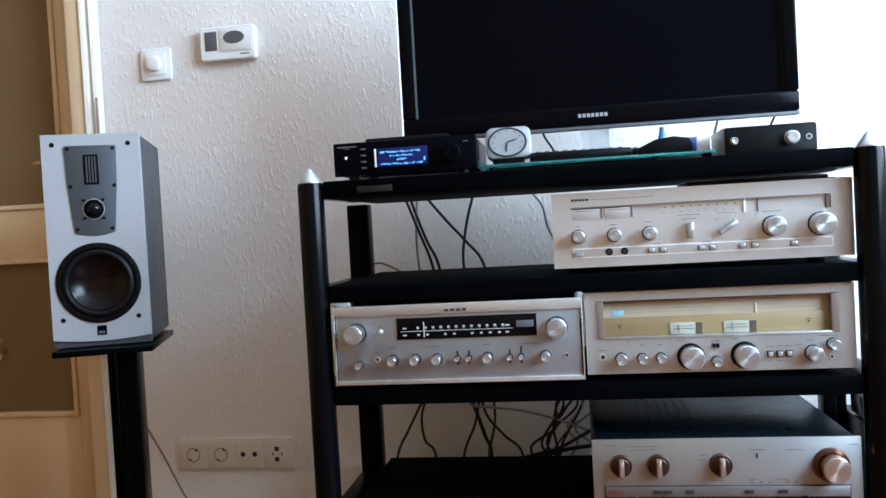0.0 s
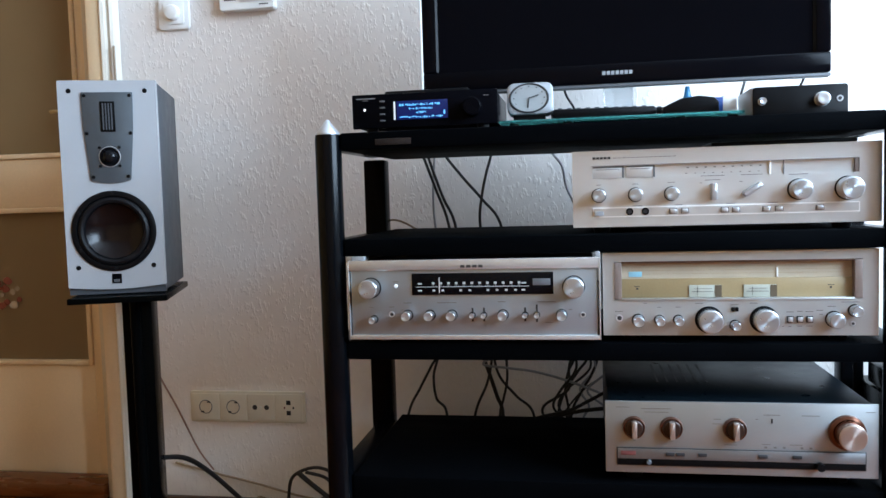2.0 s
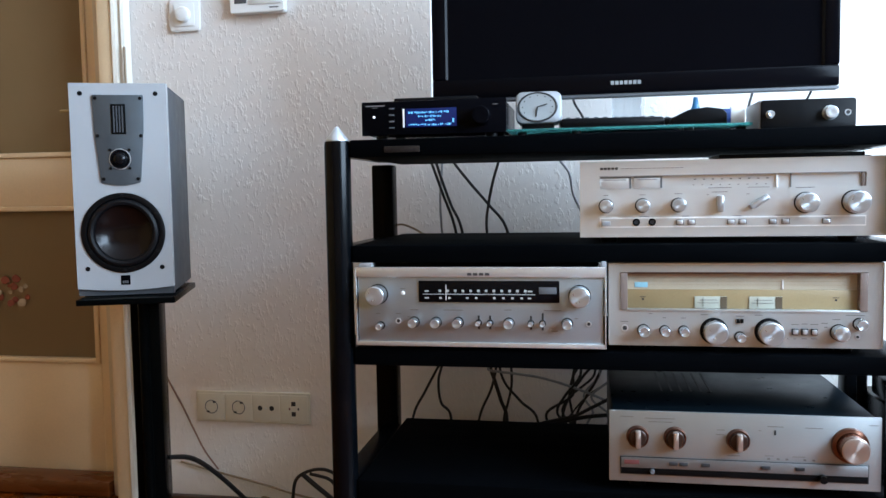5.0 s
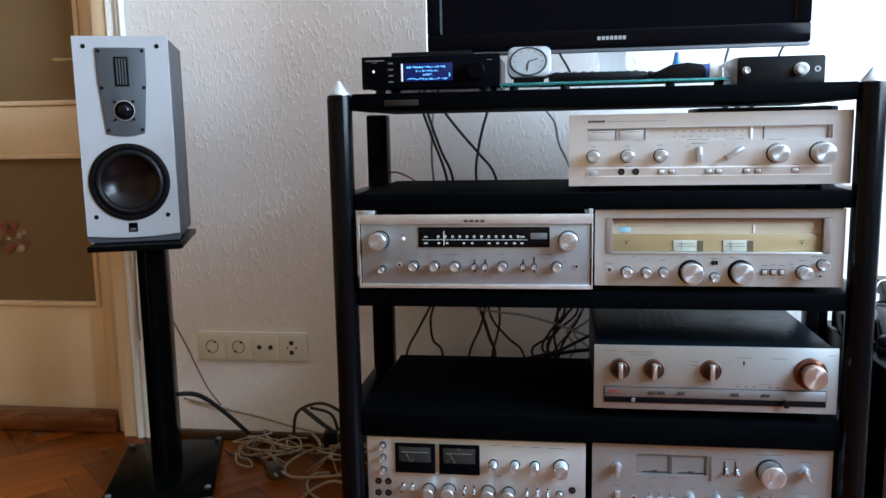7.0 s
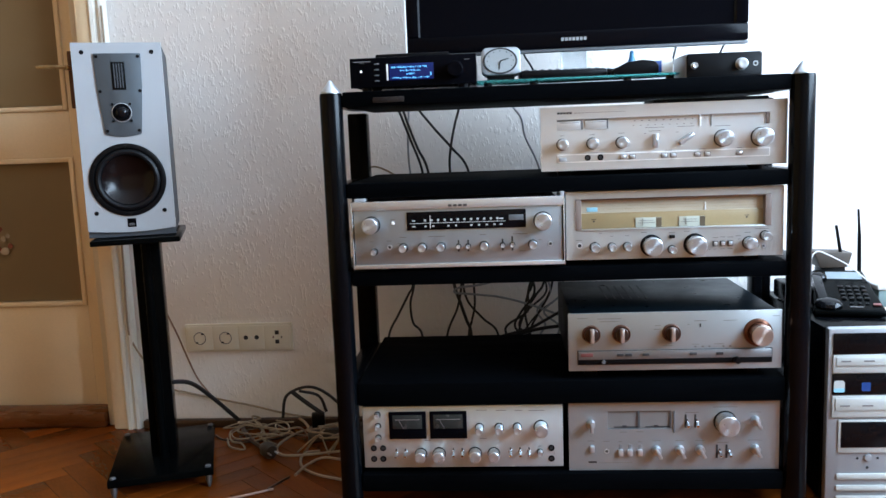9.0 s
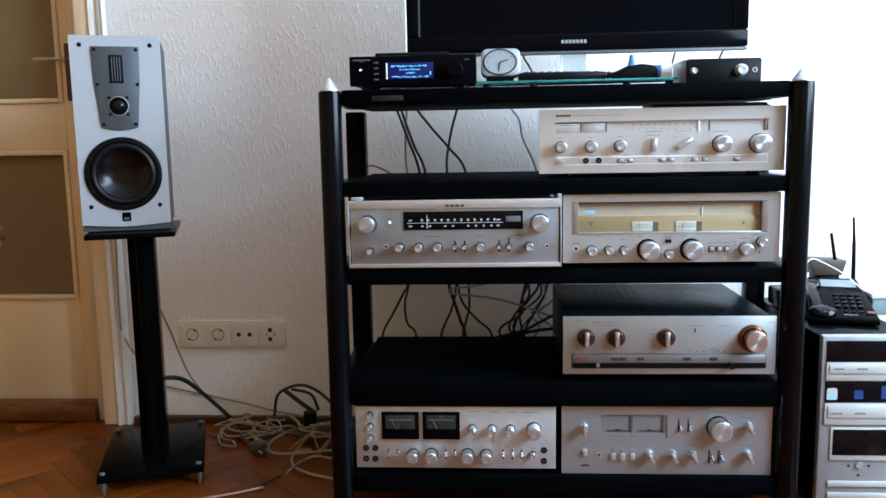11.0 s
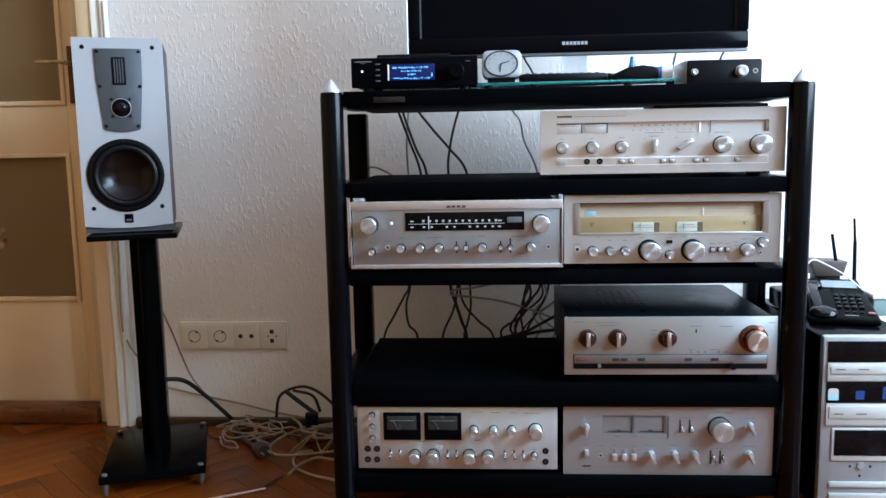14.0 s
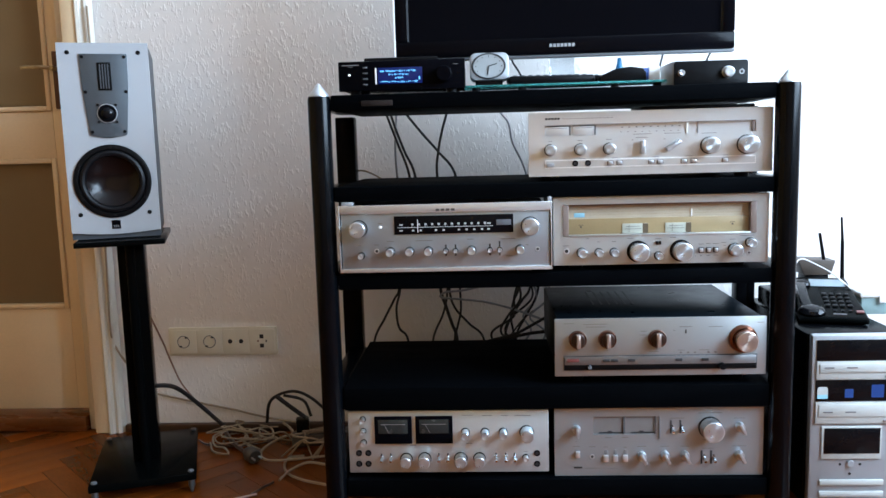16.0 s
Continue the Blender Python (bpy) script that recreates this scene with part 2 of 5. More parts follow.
M_LITLAMP = surface("lit_white_lamp", (0.8, 0.8, 0.8), 0.3, emit=((0.8, 0.85, 1.0), 1.5))
M_BRASS = surface("aged_brass", (0.40, 0.31, 0.19), 0.3, metal=0.9, var=0.2, scale=60)
M_PAPER = surface("printed_paper", (0.6, 0.55, 0.45), 0.7, var=0.2, scale=60)


# ---- mesh helpers ----
def box(x0, y0, z0, x1, y1, z1, bevel=0.0, seg=2):
    bm = bmesh.new()
    m = Matrix.Translation(((x0 + x1) / 2, (y0 + y1) / 2, (z0 + z1) / 2)) @ Matrix.Diagonal((x1 - x0, y1 - y0, z1 - z0, 1))
    bmesh.ops.create_cube(bm, size=1, matrix=m)
    if bevel:
        bmesh.ops.bevel(bm, geom=bm.edges[:], offset=bevel, segments=seg, affect="EDGES", profile=0.5)
    return bm


def merge(*bms):
    out = bmesh.new()
    for b in bms:
        me = bpy.data.meshes.new("tmp")
        b.to_mesh(me)
        out.from_mesh(me)
        bpy.data.meshes.remove(me)
        b.free()
    return out


def moved(bm, m):
    bmesh.ops.transform(bm, matrix=m, verts=bm.verts[:])
    return bm


def lathe(profile, seg=28, axis="Y"):
    """Turn (radius, height) pairs round an axis through the origin."""
    bm = bmesh.new()
    rings = []
    for r, h in profile:
        ring = []
        if r < 1e-6:
            ring = [bm.verts.new((0, h, 0))]
        else:
            for k in range(seg):
                a = 2 * math.pi * k / seg
                ring.append(bm.verts.new((r * math.cos(a), h, r * math.sin(a))))
        rings.append(ring)
    for a, b in zip(rings, rings[1:]):
        for k in range(seg):
            k2 = (k + 1) % seg
            vs = [a[k % len(a)], a[k2 % len(a)], b[k2 % len(b)], b[k % len(b)]]
            vs = list(dict.fromkeys(vs))
            if len(vs) > 2:
                bm.faces.new(vs)
    bmesh.ops.recalc_face_normals(bm, faces=bm.faces[:])
    if axis == "Z":
        moved(bm, Matrix.Rotation(radians(90), 4, "X"))
    elif axis == "X":
        moved(bm, Matrix.Rotation(radians(-90), 4, "Z"))
    return bm


def rod(p, q, r, r2=None, seg=14):
    p, q = Vector(p), Vector(q)
    d = (q - p).length
    bm = lathe([(0, 0), (r, 0), (r2 or r, d), (0, d)], seg, "Z")
    # the lathe's height runs along +z after turning
    turn = Vector((0, 0, 1)).rotation_difference(q - p).to_matrix().to_4x4()
    return moved(bm, Matrix.Translation(p) @ turn)


def tube(points, r, seg=8, steps=6):
    """A round cable along a smooth line through the points."""
    pts = [Vector(p) for p in points]
    ext = [2 * pts[0] - pts[1]] + pts + [2 * pts[-1] - pts[-2]]
    line = []
    for i in range(1, len(ext) - 2):
        a, b, c, d = ext[i - 1:i + 3]
        for k in range(steps):
            t = k / steps
            line.append(0.5 * (2 * b + (c - a) * t + (2 * a - 5 * b + 4 * c - d) * t * t + (3 * b - a - 3 * c + d) * t ** 3))
    line.append(pts[-1])
    bm = bmesh.new()
    up, rings = Vector((0.31, 0.22, 0.92)), []
    for i, p in enumerate(line):
        d = (line[min(i + 1, len(line) - 1)] - line[max(i - 1, 0)]).normalized()
        s = d.cross(up)
        s = s.normalized() if s.length > 1e-4 else d.orthogonal().normalized()
        up = s.cross(d)
        rings.append([bm.verts.new(p + r * (math.cos(2 * math.pi * k / seg) * s + math.sin(2 * math.pi * k / seg) * up)) for k in range(seg)])
    for a, b in zip(rings, rings[1:]):
        for k in range(seg):
            bm.faces.new((a[k], a[(k + 1) % seg], b[(k + 1) % seg], b[k]))
    bm.faces.new(rings[0][::-1])
    bm.faces.new(rings[-1])
    bmesh.ops.recalc_face_normals(bm, faces=bm.faces[:])
    return bm


def prism(outline, y0, y1, bevel=0.0):
    """An upright plate with an (x, z) outline between two depths."""
    bm = bmesh.new()
    f = bm.faces.new([bm.verts.new((x, y0, z)) for x, z in outline])
    ext = bmesh.ops.extrude_face_region(bm, geom=[f])
    bmesh.ops.translate(bm, vec=(0, y1 - y0, 0), verts=[v for v in ext["geom"] if isinstance(v, bmesh.types.BMVert)])
    bmesh.ops.recalc_face_normals(bm, faces=bm.faces[:])
    if bevel:
        bmesh.ops.bevel(bm, geom=bm.edges[:], offset=bevel, segments=2, affect="EDGES", profile=0.5)
    return bm


def rounded(x0, z0, x1, z1, r, n=5):
    out = []
    for cx, cz, a0 in ((x1 - r, z1 - r, 0), (x0 + r, z1 - r, 90), (x0 + r, z0 + r, 180), (x1 - r, z0 + r, 270)):
        for k in range(n + 1):
            a = radians(a0 + 90 * k / n)
            out.append((cx + r * math.cos(a), cz + r * math.sin(a)))
    return out


def mesh_of(name, bm, material, smooth=True):
    me = bpy.data.meshes.new(name)
    bm.to_mesh(me)
    bm.free()
    me.materials.append(material)
    if smooth:
        me.shade_smooth()
        me.set_sharp_from_angle(angle=radians(35))
    return me


def part(name, bm, material, parent=None, label="", at=(0, 0, 0)):
    ob = new(name, mesh_of(name, bm, material) if isinstance(bm, bmesh.types.BMesh) else bm)
    ob.parent = parent
    ob.location = at
    if label:
        tagged(ob, label)
    return ob


def thing(name, label, category, at=(0, 0, 0), turn=0.0, group="", kind=""):
    ob = new(name)
    ob.empty_display_size = 0.05
    ob.matrix_world = pose(*at, 0, 0, turn)
    return tagged(ob, label, category, group, kind)


def single(name, bm, material, label, category, at=(0, 0, 0), group="", kind=""):
    ob = new(name, mesh_of(name, bm, material))
    ob.location = at
    return tagged(ob, label, category, group, kind)


# ---- the room ----
XL, XR, YB, YF, ZC = -2.7, 2.0, 2.04, -2.6, 2.6
DX0, DX1, DZ = -2.22, -1.30, 2.06


def structure(name, bm, material, label, category):
    return single(name, bm, material, label, category, kind="structure")


structure("wall_north", merge(box(XL, YB, 0, DX0, YB + 0.2, ZC), box(DX1, YB, 0, XR + 0.15, YB + 0.2, ZC), box(DX0, YB, DZ, DX1, YB + 0.2, ZC)),
          M_WALL, "white painted wall with lumpy woodchip relief", "wall")
# west and south walls are out of view; their ochre serves as warm fill
structure("wall_west", box(XL - 0.15, YF, 0, XL, YB + 0.2, ZC), M_ROOM, "unseen side wall, ochre for warm bounce light", "wall")
structure("wall_south", box(XL - 0.15, YF - 0.15, 0, XR + 0.15, YF, ZC), M_ROOM, "unseen rear wall, ochre for warm bounce light", "wall")
WY0, WY1, WZ0, WZ1 = -0.55, 1.56, 1.05, 2.45
structure("wall_east", merge(box(XR, YF, 0, XR + 0.15, WY0, ZC), box(XR, WY1, 0, XR + 0.15, YB, ZC), box(XR, WY0, 0, XR + 0.15, WY1, WZ0),
                             box(XR, WY0, WZ1, XR + 0.15, WY1, ZC)), M_WALL, "white painted plaster wall with the window", "wall")
structure("ceiling", box(XL - 0.15, YF - 0.15, ZC, XR + 0.15, YB + 0.2, ZC + 0.12), M_CEIL, "plain white painted ceiling", "ceiling")
# a dim hall behind the glazed door
structure("wall_hall", merge(box(XL - 0.15, 3.6, 0, -0.9, 3.7, ZC), box(XL - 0.25, YB + 0.2, 0, XL - 0.15, 3.7, ZC), box(-1.0, YB + 0.2, 0, -0.9, 3.6, ZC),
                             box(XL - 0.25, YB + 0.2, ZC, -0.9, 3.7, ZC + 0.1), box(XL - 0.25, YB + 0.2, -0.1, -0.9, 3.7, -0.01)),
          M_JAMB, "dim hall walls behind the glazed door", "wall")

win = thing("window_1", "white framed window bringing daylight into the room", "window", (XR + 0.05, 0, 0), kind="structure")
for a, b in ((WY0, WY0 + 0.06), (0.46, 0.54), (WY1 - 0.06, WY1)):
    part("window_frame", box(0, a, WZ0, 0.06, b, WZ1, 0.004), M_WHITE, win)
for a, b in ((WZ0, WZ0 + 0.06), (WZ1 - 0.06, WZ1)):
    part("window_frame", box(0.002, WY0 + 0.06, a, 0.058, WY1 - 0.06, b, 0.004), M_WHITE, win)
part("window_sill", box(-0.2, WY0 - 0.05, WZ0 - 0.04, -0.05, WY1 + 0.05, WZ0 - 0.005, 0.008), M_WHITE, win)
for a, b in ((WY0 + 0.06, 0.46), (0.54, WY1 - 0.06)):
    p = part("pane", box(0.027, a, WZ0 + 0.06, 0.033, b, WZ1 - 0.06), M_PANE, win)
    p.visible_shadow = False

# door frame, casing and baseboard
frame_ob = thing("door_frame", "cream painted door frame with a moulded white casing", "door frame", (0, 0, 0), kind="structure")
part("jamb", box(-1.340, 2.052, 0, -1.296, 2.235, DZ, 0.003), M_JAMB, frame_ob)
part("jamb", box(DX0 + 0.002, 2.052, 0, DX0 + 0.05, 2.235, DZ, 0.003), M_JAMB, frame_ob)
part("jamb", box(DX0 + 0.05, 2.052, DZ - 0.05, -1.34, 2.235, DZ - 0.002, 0.003), M_JAMB, frame_ob)
cas = [(-1.264, 2.036), (-1.264, 2.012), (-1.258, 2.007), (-1.250, 2.010), (-1.246, 2.018), (-1.240, 2.018), (-1.235, 2.012), (-1.228, 2.016), (-1.224, 2.026), (-1.222, 2.036)]


def moulding(z0, z1):
    bm = bmesh.new()
    f = bm.faces.new([bm.verts.new((x, y, z0)) for x, y in cas])
    ext = bmesh.ops.extrude_face_region(bm, geom=[f])
    bmesh.ops.translate(bm, vec=(0, 0, z1 - z0), verts=[v for v in ext["geom"] if isinstance(v, bmesh.types.BMVert)])
    bmesh.ops.recalc_face_normals(bm, faces=bm.faces[:])
    return bm


part("casing", box(-1.306, 2.014, 0.0, -1.2642, 2.038, DZ + 0.06, 0.005), M_CREAM, frame_ob)
part("casing", moulding(0.0, DZ + 0.07), M_WHITE, frame_ob, "white moulded casing strip")
part("casing", box(DX0 - 0.08, 2.016, 0.0, DX0 + 0.01, 2.038, DZ + 0.07, 0.006), M_WHITE, frame_ob)
part("threshold", box(DX0 + 0.05, 2.03, 0.0, -1.34, 2.122, 0.046, 0.010), M_THRESH, frame_ob, "dark brown wooden threshold")
structure("baseboard", merge(box(-1.218, 2.016, 0, XR, 2.038, 0.024, 0.004), box(XL, 2.016, 0, DX0 - 0.082, 2.038, 0.024, 0.004)), M_BROWN, "low dark brown wooden baseboard", "baseboard")


def glazed_door():
    d = thing("door_1", "closed cream painted door with amber frosted glass panes", "door", (0, 2.126, 0.034), kind="structure")
    x0, x1, top = DX0 + 0.053, -1.343, 2.0
    g0, g1 = x0 + 0.075, -1.41
    rows = ((0.320, 0.768), (0.906, 1.86))
    part("stile", box(x0, 0, 0, g0, 0.04, top, 0.003), M_CREAM, d)
    part("stile", box(g1, 0, 0, x1, 0.04, top, 0.003), M_CREAM, d)
    for a, b in ((0, rows[0][0]), (rows[0][1], rows[1][0]), (rows[1][1], top)):
        part("rail", box(g0, 0.001, a, g1, 0.039, b, 0.002), M_CREAM, d)
    for a, b in rows:
        part("pane", box(g0 + 0.004, 0.018, a + 0.004, g1 - 0.004, 0.023, b - 0.004), M_AMBER, d, "amber frosted glass pane")
        w = 0.014
        for q in ((g0, a, g0 + w, b), (g1 - w, a, g1, b), (g0 + w, a, g1 - w, a + w), (g0 + w, b - w, g1 - w, b)):
            part("bead", box(q[0], -0.006, q[1], q[2], 0.016, q[3], 0.003), M_CREAM, d)
    plate = part("lock_plate", box(-1.396, -0.006, 0.91, -1.366, 0.0, 1.075, 0.003), M_DKBRONZE, d, "dark metal lock plate")
    part("door_handle", merge(rod((-1.381, -0.045, 1.024), (-1.381, 0.0, 1.024), 0.007), tube([(-1.381, -0.045, 1.024), (-1.41, -0.05, 1.026), (-1.435, -0.05, 1.0265), (-1.452, -0.046, 1.0275), (-1.466, -0.046, 1.0265)], 0.0055)),
         M_BRASS, plate, "aged brass lever")
    # faded paper cut-outs stuck on the lower pane
    spots = random.Random(5)
    for k in range(26):
        cx, cz, r = -1.70 + spots.uniform(-0.07, 0.06), 0.505 + spots.uniform(-0.055, 0.06), spots.uniform(0.006, 0.014)
        blob = [(cx + r * spots.uniform(0.7, 1.2) * math.cos(a * 0.785), cz + r * spots.uniform(0.7, 1.2) * math.sin(a * 0.785)) for a in range(8)]
        part("sticker", prism(blob, 0.0166 - 0.0004 * k, 0.0176 - 0.0004 * k), M_STICK if k % 2 else M_STICKR, d, "faded paper cut-out")
    for cx, cz in ((-1.64, 0.66), (-1.69, 0.69)):
        part("sticker", prism([(cx + 0.022 * math.cos(a * 0.785), cz + 0.022 * math.sin(a * 0.785)) for a in range(8)], 0.0235, 0.0255), M_STICKR, d, "faded red paper cut-out")


glazed_door()


# ---- the rack ----
def hifi_rack():
    r = thing("hifi_rack", "wide black hi-fi rack with round posts and silver cone tips", "rack", (0, 0, 0))
    shelves = ((0.887, 0.918), (0.699, 0.730), (0.513, 0.544), (0.250, 0.300), (0.055, 0.094))
    for x, rad in ((-0.491, 0.0235), (0.455, 0.0245)):
        p = part("post", lathe([(0, 0.012), (rad * 0.9, 0.012), (rad, 0.02), (rad, 0.908), (rad * 0.95, 0.916), (0, 0.917)], 32, "Z"), M_POST, r, at=(x, 1.471, 0))
        part("tip", lathe([(0.021, 0.917), (0.0205, 0.920), (0.012, 0.930), (0.0045, 0.9405), (0.002, 0.943), (0, 0.9435)], 28, "Z"), M_CHROME, p, "silver metal cone tip")
        part("foot", lathe([(0, 0), (0.006, 0), (0.016, 0.012), (0, 0.012)], 20, "Z"), M_CHROME, p)
    for x0, x1 in ((-0.527, -0.479), (0.474, 0.499), (0.513, 0.535)):
        part("post", box(x0, 1.835 if x1 < 0.51 else 1.882, 0, x1, 1.88 if x1 < 0.51 else 1.90, 0.886, 0.004), M_BLACK, r)
    for a, b in shelves:
        part("shelf", box(-0.466, 1.462, a, 0.431, 1.872, b, 0.003), M_SHELF, r)
        # short side rails that tie the shelf to the posts
        part("side_rail", box(-0.512, 1.49, a + 0.004, -0.467, 1.834, b - 0.004, 0.003), M_BLACK, r)
        part("side_rail", box(0.432, 1.49, a + 0.004, 0.486, 1.834, b - 0.004, 0.003), M_BLACK, r)
    part("name_plate", box(-0.402, 1.459, 0.894, -0.338, 1.4615, 0.905, 0.001), M_PLATE, r, "small dull brown maker's plate")
    return r


hifi_rack()

_knobs = {}


def knob(parent, x, z, r, depth=0.016, metal=None, name="knob", skirt=0.0, label="", ridge=False):
    """A turned knob with a bevelled rim and dished cap; its origin is on its axis."""
    metal = metal or M_KNOB
    depth *= 1.3
    key = (round(r, 5), depth, metal.name, ridge)
    if key not in _knobs:
        pr = [(r + 0.0012, 0.0), (r + 0.0012, -0.0012), (r, -0.0016), (r * 0.97, -depth + 0.0012), (r * 0.9, -depth), (r * 0.86, -depth - 0.0002), (r * 0.4, -depth + 0.0006), (0, -depth + 0.0008)]
        me = mesh_of("knob", lathe(pr, 32), metal)
        side = {"turned_aluminium": M_KNOBSIDE, "bronze_turned_metal": M_COPPERSIDE}.get(metal.name)
        if side:
            # polished side, and a black ring painting the shade where knob meets panel
            me.materials.append(side)
            me.materials.append(M_RUBBER)
            for f in me.polygons:
                f.material_index = 2 if f.center.y > -0.0017 else int(abs(f.normal.y) < 0.5)
        _knobs[key] = me
    ob = part(name, _knobs[key], metal, parent, label, (x, 0, z))
    if skirt:
        part("skirt", lathe([(r + skirt, 0.0), (r + skirt, -0.002), (r * 1.02, -0.003), (r * 1.02, 0)], 32), M_BLKPLA, ob)
    return ob


def lever(parent, x, z, lean=-1, slot=0.014, name="toggle"):
    """A small metal toggle in a dark slot."""
    ob = part(name, merge(lathe([(0, -0.001), (0.0035, -0.001), (0.0042, 0.0)], 14), rod((0, 0, 0), (0, -0.014, lean * 0.006), 0.0022, 0.0032, 12)), M_KNOBSIDE, parent, "", (x, 0, z))
    part("slot", box(-0.0017, -0.0006, -slot / 2, 0.0017, -0.0001, slot / 2), M_DKINK, ob)
    return ob


def socket(parent, x, z, r=0.004, rim=True):
    ob = part("jack", lathe([(r * 0.62, -0.0002), (r * 0.62, -0.0012), (r, -0.0012), (r, 0)], 20), M_CHROME if rim else M_SCREEN, parent, "", (x, 0, z))
    part("hole", lathe([(0, -0.0003), (r * 0.62, -0.0003), (r * 0.6, -0.0006), (0, -0.0006)], 18), M_DKINK, ob)
    return ob


def ink(parent, x0, z0, x1, z1, mat=None, y=-0.0004, name="print"):
    return part(name, box(x0, y - 0.0003, z0, x1, y, z1), mat or M_INK, parent)


def slab(parent, name, x0, z0, x1, z1, y0, y1, mat, bevel=0.0008, label=""):
    return part(name, box(x0, y0, z0, x1, y1, z1, bevel), mat, parent, label)


def panel(w, h, thick, holes=(), bevel=0.0012):
    """A front plate with rectangular cut-outs (x0, z0, x1, z1), side by side along x."""
    bms, x = [], 0.0
    for a, c, b, d in sorted(holes):
        bms.append(box(x, 0, 0, a, thick, h))
        bms.append(box(a, 0, 0, b, thick, c))
        bms.append(box(a, 0, d, b, thick, h))
        x = b
    bms.append(box(x, 0, 0, w, thick, h))
    bm = merge(*bms)
    bmesh.ops.remove_doubles(bm, verts=bm.verts[:], dist=1e-5)
    return bm


def unit(name, label, category, x, y, z, w, h, depth, face, body, feet=0.01, holes=(), body_w=0.0, drop=0.004, plate=0.006):
    """A hi-fi unit: front plate, cabinet behind it, feet."""
    u = thing(name, label, category, (x, y, z))
    part("front_plate", panel(w, h, plate, holes) if holes else box(0, 0, 0, w, plate, h, 0.0015), face, u)
    part("cabinet", box(0.006 - body_w, plate + 0.0002, 0.003, w - 0.006 + body_w, depth, h - drop, 0.003), body, u)
    for fx in (0.05, w - 0.05):
        for fy in (0.04, depth - 0.05):
            part("foot", lathe([(0, -feet), (0.014, -feet), (0.017, 0.004), (0, 0.004)], 18, "Z"), M_RUBBER, u, "", (fx, fy, 0))
    return u


def receiver_black_dial():
    u = unit("stereo_receiver", "silver receiver with a black tuning dial and round knobs", "receiver", -0.454, 1.455, 0.553, 0.431, 0.137, 0.34, M_ALUD, M_BLKPLA, 0.0088)
    slab(u, "trim", -0.002, 0.121, 0.433, 0.139, -0.004, 0.001, M_TRIM, 0.001, "bright polished top strip")
    slab(u, "trim", -0.002, -0.0015, 0.433, 0.0065, -0.004, 0.001, M_TRIM, 0.001)
    slab(u, "side_trim", -0.0045, -0.0015, -0.002, 0.139, -0.004, 0.03, M_TRIM, 0.0005)
    slab(u, "side_trim", 0.433, -0.0015, 0.4355, 0.139, -0.004, 0.03, M_TRIM, 0.0005)
    slab(u, "corner_block", 0.003, 0.1392, 0.026, 0.1458, 0.0, 0.03, M_SILPLA, 0.0005)
    slab(u, "corner_block", 0.4275, 0.1392, 0.4355, 0.148, 0.0, 0.03, M_SILPLA, 0.0005)
    for k in range(4):
        ink(u, 0.198 + k * 0.0105, 0.1245, 0.2055 + k * 0.0105, 0.1292, M_DKINK, -0.0042, "badge")
    d = slab(u, "dial", 0.111, 0.077, 0.357, 0.115, -0.0025, 0.001, M_DIAL, 0.0008, "black tuning dial with pale markings")
    dial = lambda x0, z0, x1, z1, m=M_DIALMARK: ink(d, x0, z0, x1, z1, m, -0.0027, "dial_mark")
    dial(0.118, 0.0908, 0.316, 0.0918)
    for k in range(12):
        dial(0.147 + k * 0.0136, 0.0955, 0.1515 + k * 0.0136, 0.0995)
        dial(0.149 + k * 0.0136, 0.0918, 0.1496 + k * 0.0136, 0.0945)
    for k in (0, 1, 3, 4, 6, 7, 8, 9):
        dial(0.148 + k * 0.0158, 0.0832, 0.1525 + k * 0.0158, 0.0866)
    for k in range(22):
        dial(0.147 + k * 0.0067, 0.0918, 0.1474 + k * 0.0067, 0.0934)
    dial(0.122, 0.0955, 0.129, 0.0982)
    dial(0.122, 0.0835, 0.129, 0.0862)
    dial(0.303, 0.0955, 0.311, 0.0982)
    dial(0.303, 0.0835, 0.309, 0.0862)
    dial(0.1595, 0.0805, 0.1607, 0.1075, M_WHITEPLA)
    slab(d, "tuning_meter", 0.322, 0.0925, 0.352, 0.104, -0.0034, -0.0026, M_GREYPLA, 0.0003)
    knob(u, 0.037, 0.0905, 0.0172, 0.022)
    knob(u, 0.391, 0.0895, 0.0178, 0.022)
    for x in (0.102, 0.142, 0.181, 0.270, 0.370):
        knob(u, x, 0.0415, 0.0086, 0.017)
    for x, s in ((0.217, -1), (0.237, -1), (0.308, -1), (0.328, 1)):
        lever(u, x, 0.042 if s < 0 else 0.044, 0, 0.03 if s > 0 else 0.024)
        knob(u, x, 0.0415, 0.0046, 0.013)
    knob(u, 0.041, 0.0345, 0.0062, 0.016)
    socket(u, 0.073, 0.043, 0.0052)
    socket(u, 0.406, 0.041, 0.0048)
    part("lamp", lathe([(0, -0.003), (0.003, -0.002), (0.0035, 0)], 14), M_WHITEPLA, u, "", (0.082, 0, 0.093))
    for x, z, w in ((0.036, 0.055, 0.008), (0.073, 0.0555, 0.009), (0.102, 0.0625, 0.014), (0.172, 0.0625, 0.034), (0.268, 0.0635, 0.013), (0.345, 0.063, 0.03),
                    (0.092, 0.05, 0.004), (0.385, 0.0495, 0.006), (0.348, 0.0275, 0.012), (0.082, 0.1, 0.009)):
        ink(u, x - w / 2, z, x + w / 2, z + 0.0013)


